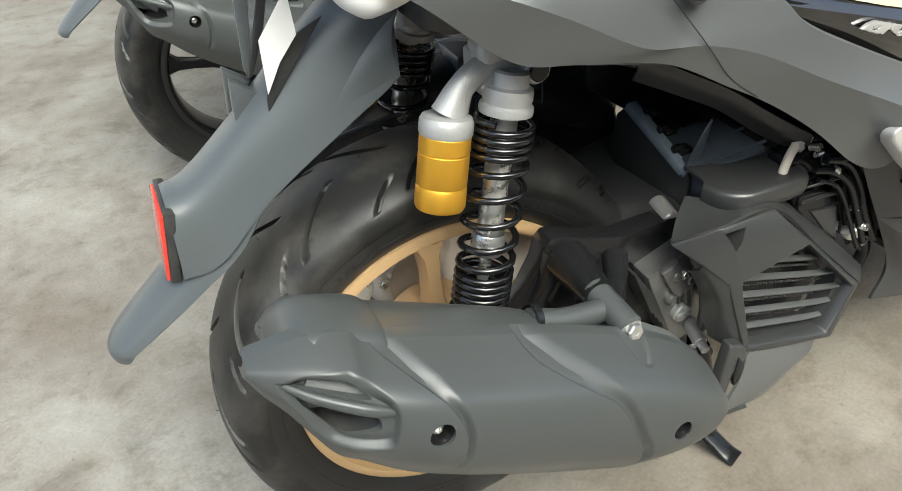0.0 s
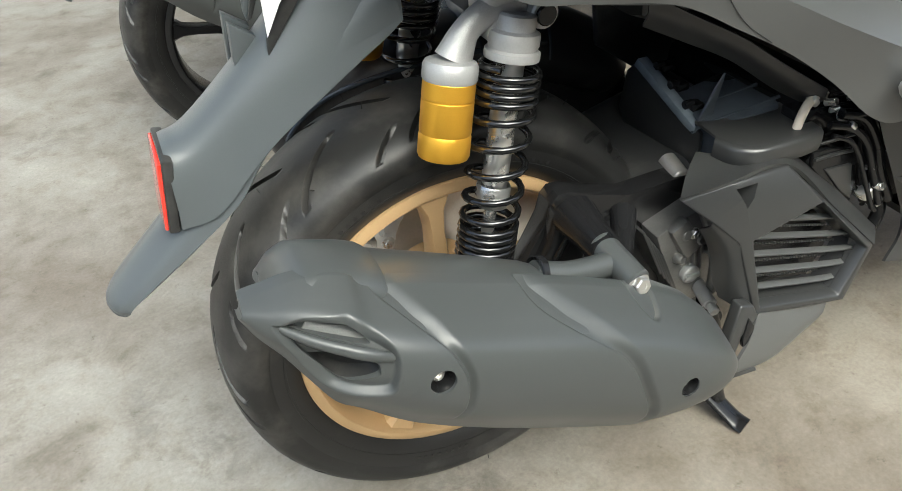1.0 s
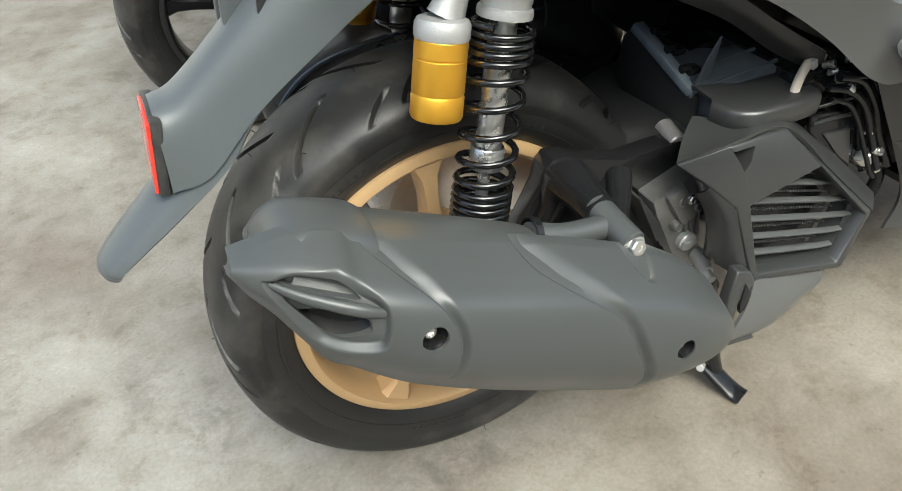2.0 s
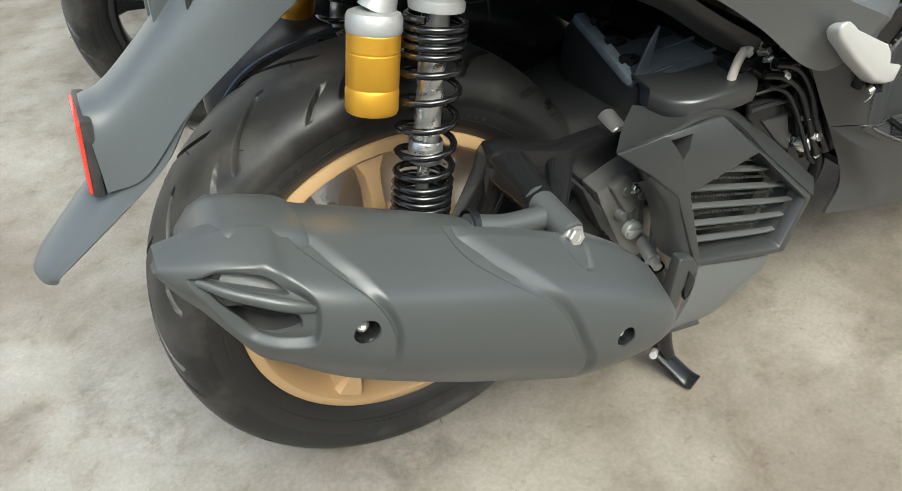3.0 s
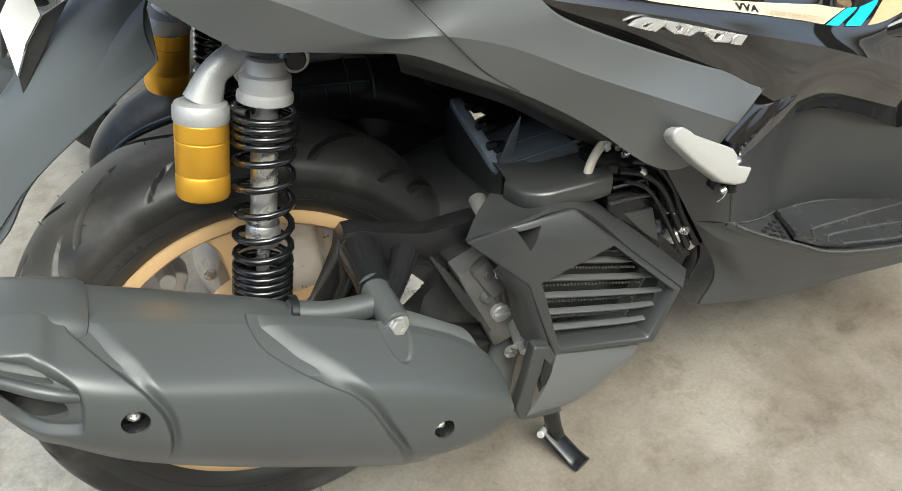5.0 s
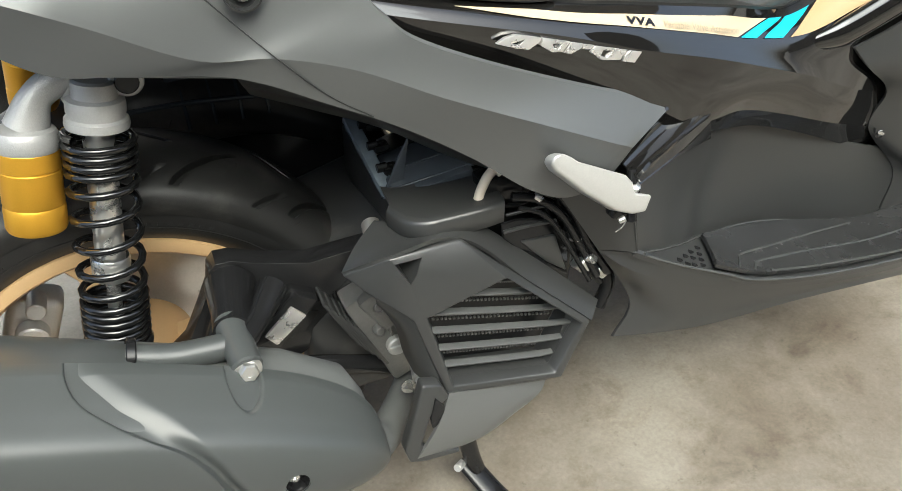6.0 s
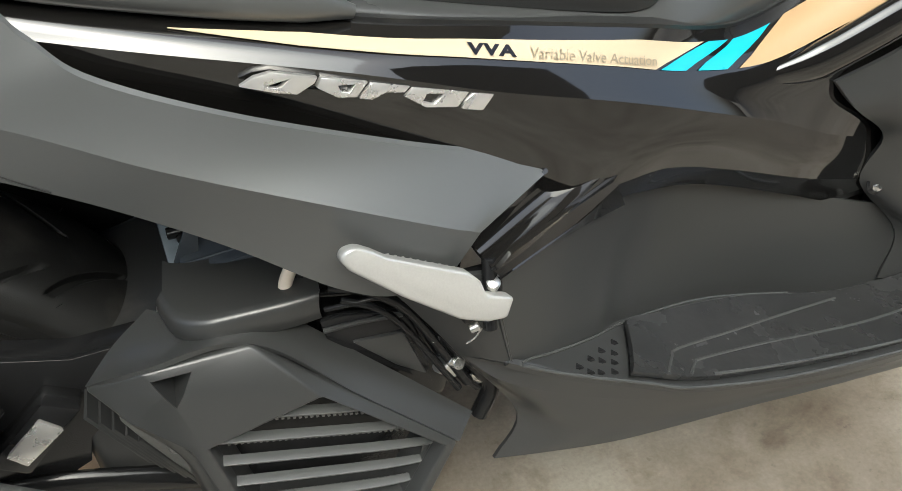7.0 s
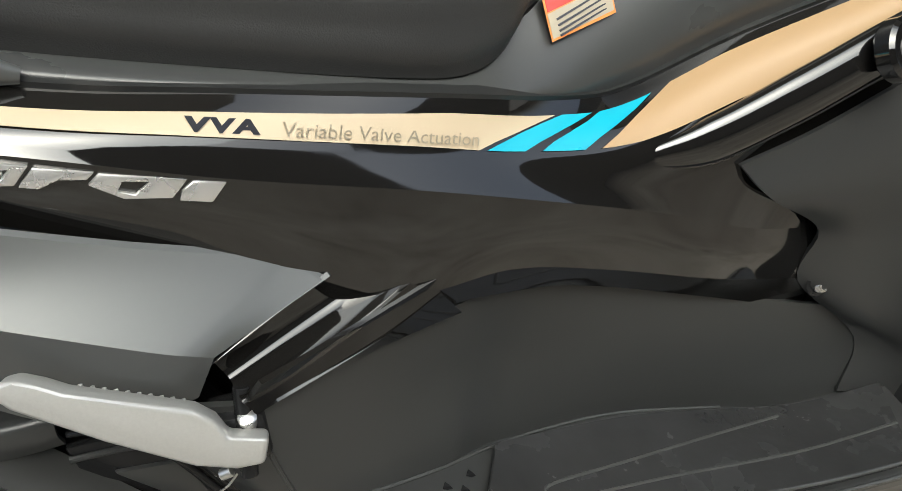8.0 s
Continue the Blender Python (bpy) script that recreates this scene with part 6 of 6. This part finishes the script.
    low = [[tuple(Vector(lab[0][q]).lerp(Vector(lab[1][q]), f) + Vector((0.001 if q == 0 else -0.001, 0, 0.0046))) for q in (0, 1)] for f in (0.42, 0.96)]
    part("label_field", skin(low, 8, 3, 0.0004), INK_PALE, cs)
    red = [[tuple(Vector(lab[0][0]).lerp(Vector(lab[0][1]), f).lerp(Vector(lab[1][0]).lerp(Vector(lab[1][1]), f), g) + Vector((0, 0, 0.0046))) for f in (0.03, 0.42)] for g in (0.04, 0.40)]
    part("label_field", skin(red, 8, 3, 0.0004), RED, cs)
    for f in (0.55, 0.68, 0.80, 0.90):
        a = [Vector(lab[0][0]).lerp(Vector(lab[1][0]), f) + Vector((0.006, 0, 0.0056)), Vector(lab[0][1]).lerp(Vector(lab[1][1]), f) + Vector((-0.006, 0, 0.0056))]
        part("text_bar", tube([tuple(a[0] - Vector((0, 0, 0.0012))), tuple(a[1] - Vector((0, 0, 0.0012)))], 0.0007, 3, 5, flat=1.4), INK, cs)

    # grab rail
    g = [(-0.16, -0.10, 0.86), (0.0, -0.150, 0.815), (0.13, -0.172, 0.765), (0.25, -0.180, 0.716), (0.34, -0.181, 0.688), (0.395, -0.178, 0.671), (0.424, -0.174, 0.660)]
    part("grab_rail", tube(g, [0.018, 0.018, 0.018, 0.0165, 0.0145, 0.011, 0.004], 50, 18, flat=0.75), MATTE_GREY, parent, "silver-grey grab rail end")

    # leg shield and trim bar at the front
    ls = skin([[(0.815, -0.150, 0.528), (0.87, -0.152, 0.545), (0.95, -0.150, 0.575), (1.08, -0.145, 0.62)],
               [(0.84, -0.156, 0.500), (0.90, -0.158, 0.500), (0.97, -0.156, 0.52), (1.08, -0.15, 0.54)],
               [(0.90, -0.140, 0.452), (0.945, -0.146, 0.440), (1.0, -0.146, 0.44), (1.08, -0.14, 0.44)],
               [(0.905, -0.126, 0.395), (0.955, -0.136, 0.36), (1.02, -0.14, 0.33), (1.10, -0.14, 0.30)],
               [(0.985, -0.120, 0.31), (1.01, -0.124, 0.30), (1.05, -0.13, 0.27), (1.12, -0.13, 0.24)],
               [(0.980, -0.124, 0.25), (1.01, -0.128, 0.24), (1.05, -0.13, 0.22), (1.12, -0.13, 0.19)]], 20, 6, 0.004)
    part("leg_shield", ls, MATTE_BLACK, parent, "matte black leg shield side", deg=40)
    apron = skin([[(1.10, -0.145, 0.92), (1.13, -0.08, 0.94), (1.14, 0.0, 0.945), (1.13, 0.08, 0.94), (1.10, 0.145, 0.92)],
                  [(1.06, -0.215, 0.62), (1.10, -0.12, 0.64), (1.11, 0.0, 0.645), (1.10, 0.12, 0.64), (1.06, 0.215, 0.62)],
                  [(1.08, -0.20, 0.40), (1.11, -0.11, 0.41), (1.12, 0.0, 0.41), (1.11, 0.11, 0.41), (1.08, 0.20, 0.40)],
                  [(1.03, -0.20, 0.19), (1.04, -0.1, 0.19), (1.05, 0.0, 0.19), (1.04, 0.1, 0.19), (1.03, 0.20, 0.19)]], 24, 6, 0.006)
    part("front_apron", apron, MATTE_BLACK, parent, "matte black inner leg shield")
    tb = part("trim_bar", tube([(0.748, -0.150, 0.546), (0.79, -0.151, 0.551), (0.85, -0.150, 0.570), (0.905, -0.148, 0.590), (0.95, -0.146, 0.605)], [0.008, 0.017, 0.019, 0.019, 0.019], 30, 18, flat=0.6), GLOSS, parent, "gloss black trim bar")
    part("bar_end", rod((0.903, -0.158, 0.594), (0.907, -0.170, 0.600), 0.020, 28), GLOSS, tb)
    part("bar_screw", lathe([(0.010, 0.0), (0.010, 0.002), (0.007, 0.005), (0, 0.0055)], (0.906, -0.169, 0.5995), (0.1, -0.85, 0.45), 20), PEG, tb)
    screw((0.925, -0.128, 0.388), (0.1, -1, 0.3), 0.007, cowl)
    part("cowl_bush", lathe([(0.011, 0), (0.012, 0.001), (0.009, 0.002), (0.008, -0.001), (0, -0.001)], (0.922, -0.1285, 0.392), (0.1, -1, 0.3), 22), SATIN_BLACK, cowl)


bodywork(bike)


# centre stand
def stand(parent):
    st = part("centre_stand", merge(tube([(0.318, -0.12, 0.20), (0.335, -0.125, 0.12), (0.345, -0.128, 0.055), (0.350, -0.132, 0.030)], 0.0115, 20, 14), rod((0.32, -0.13, 0.19), (0.32, 0.13, 0.19), 0.012)), SATIN_BLACK, parent, "black tubular centre stand")
    part("stand_leg", tube([(0.318, 0.12, 0.20), (0.335, 0.125, 0.12), (0.345, 0.128, 0.055), (0.350, 0.132, 0.030)], 0.0115, 20, 14), SATIN_BLACK, st)
    for sg in (-1, 1):
        part("stand_foot", tube([(0.338, sg * 0.118, 0.042), (0.350, sg * 0.140, 0.024), (0.362, sg * 0.162, 0.008), (0.368, sg * 0.176, 0.005)], 0.0055, 16, 14, flat=2.9), SATIN_BLACK, st)
    part("stand_stop", rod((0.334, -0.124, 0.040), (0.322, -0.134, 0.046), 0.0055, 12), PEG, st)


stand(bike)

# white wrapped lamp stub under the tail
wrap = part("wrapped_indicator", tube([(-0.100, -0.11, 0.742), (-0.075, -0.105, 0.735), (-0.045, -0.10, 0.738), (-0.02, -0.09, 0.745)], [0.010, 0.026, 0.024, 0.012], 20, 14), WHITE, bike, "indicator lamp wrapped in white film")

# the next machine in the row: the same model with black wheels
bike2 = copy_thing(bike, pose(0.0, 1.0, 0.0))
tagged(bike2, "grey sports scooter with black wheels parked alongside")
for o in bike2.children_recursive:
    if o.name.split(".")[0] in ("wheel_rim", "spoke", "hub"):
        o.material_slots[0].link = "OBJECT"
        o.material_slots[0].material = SATIN_BLACK
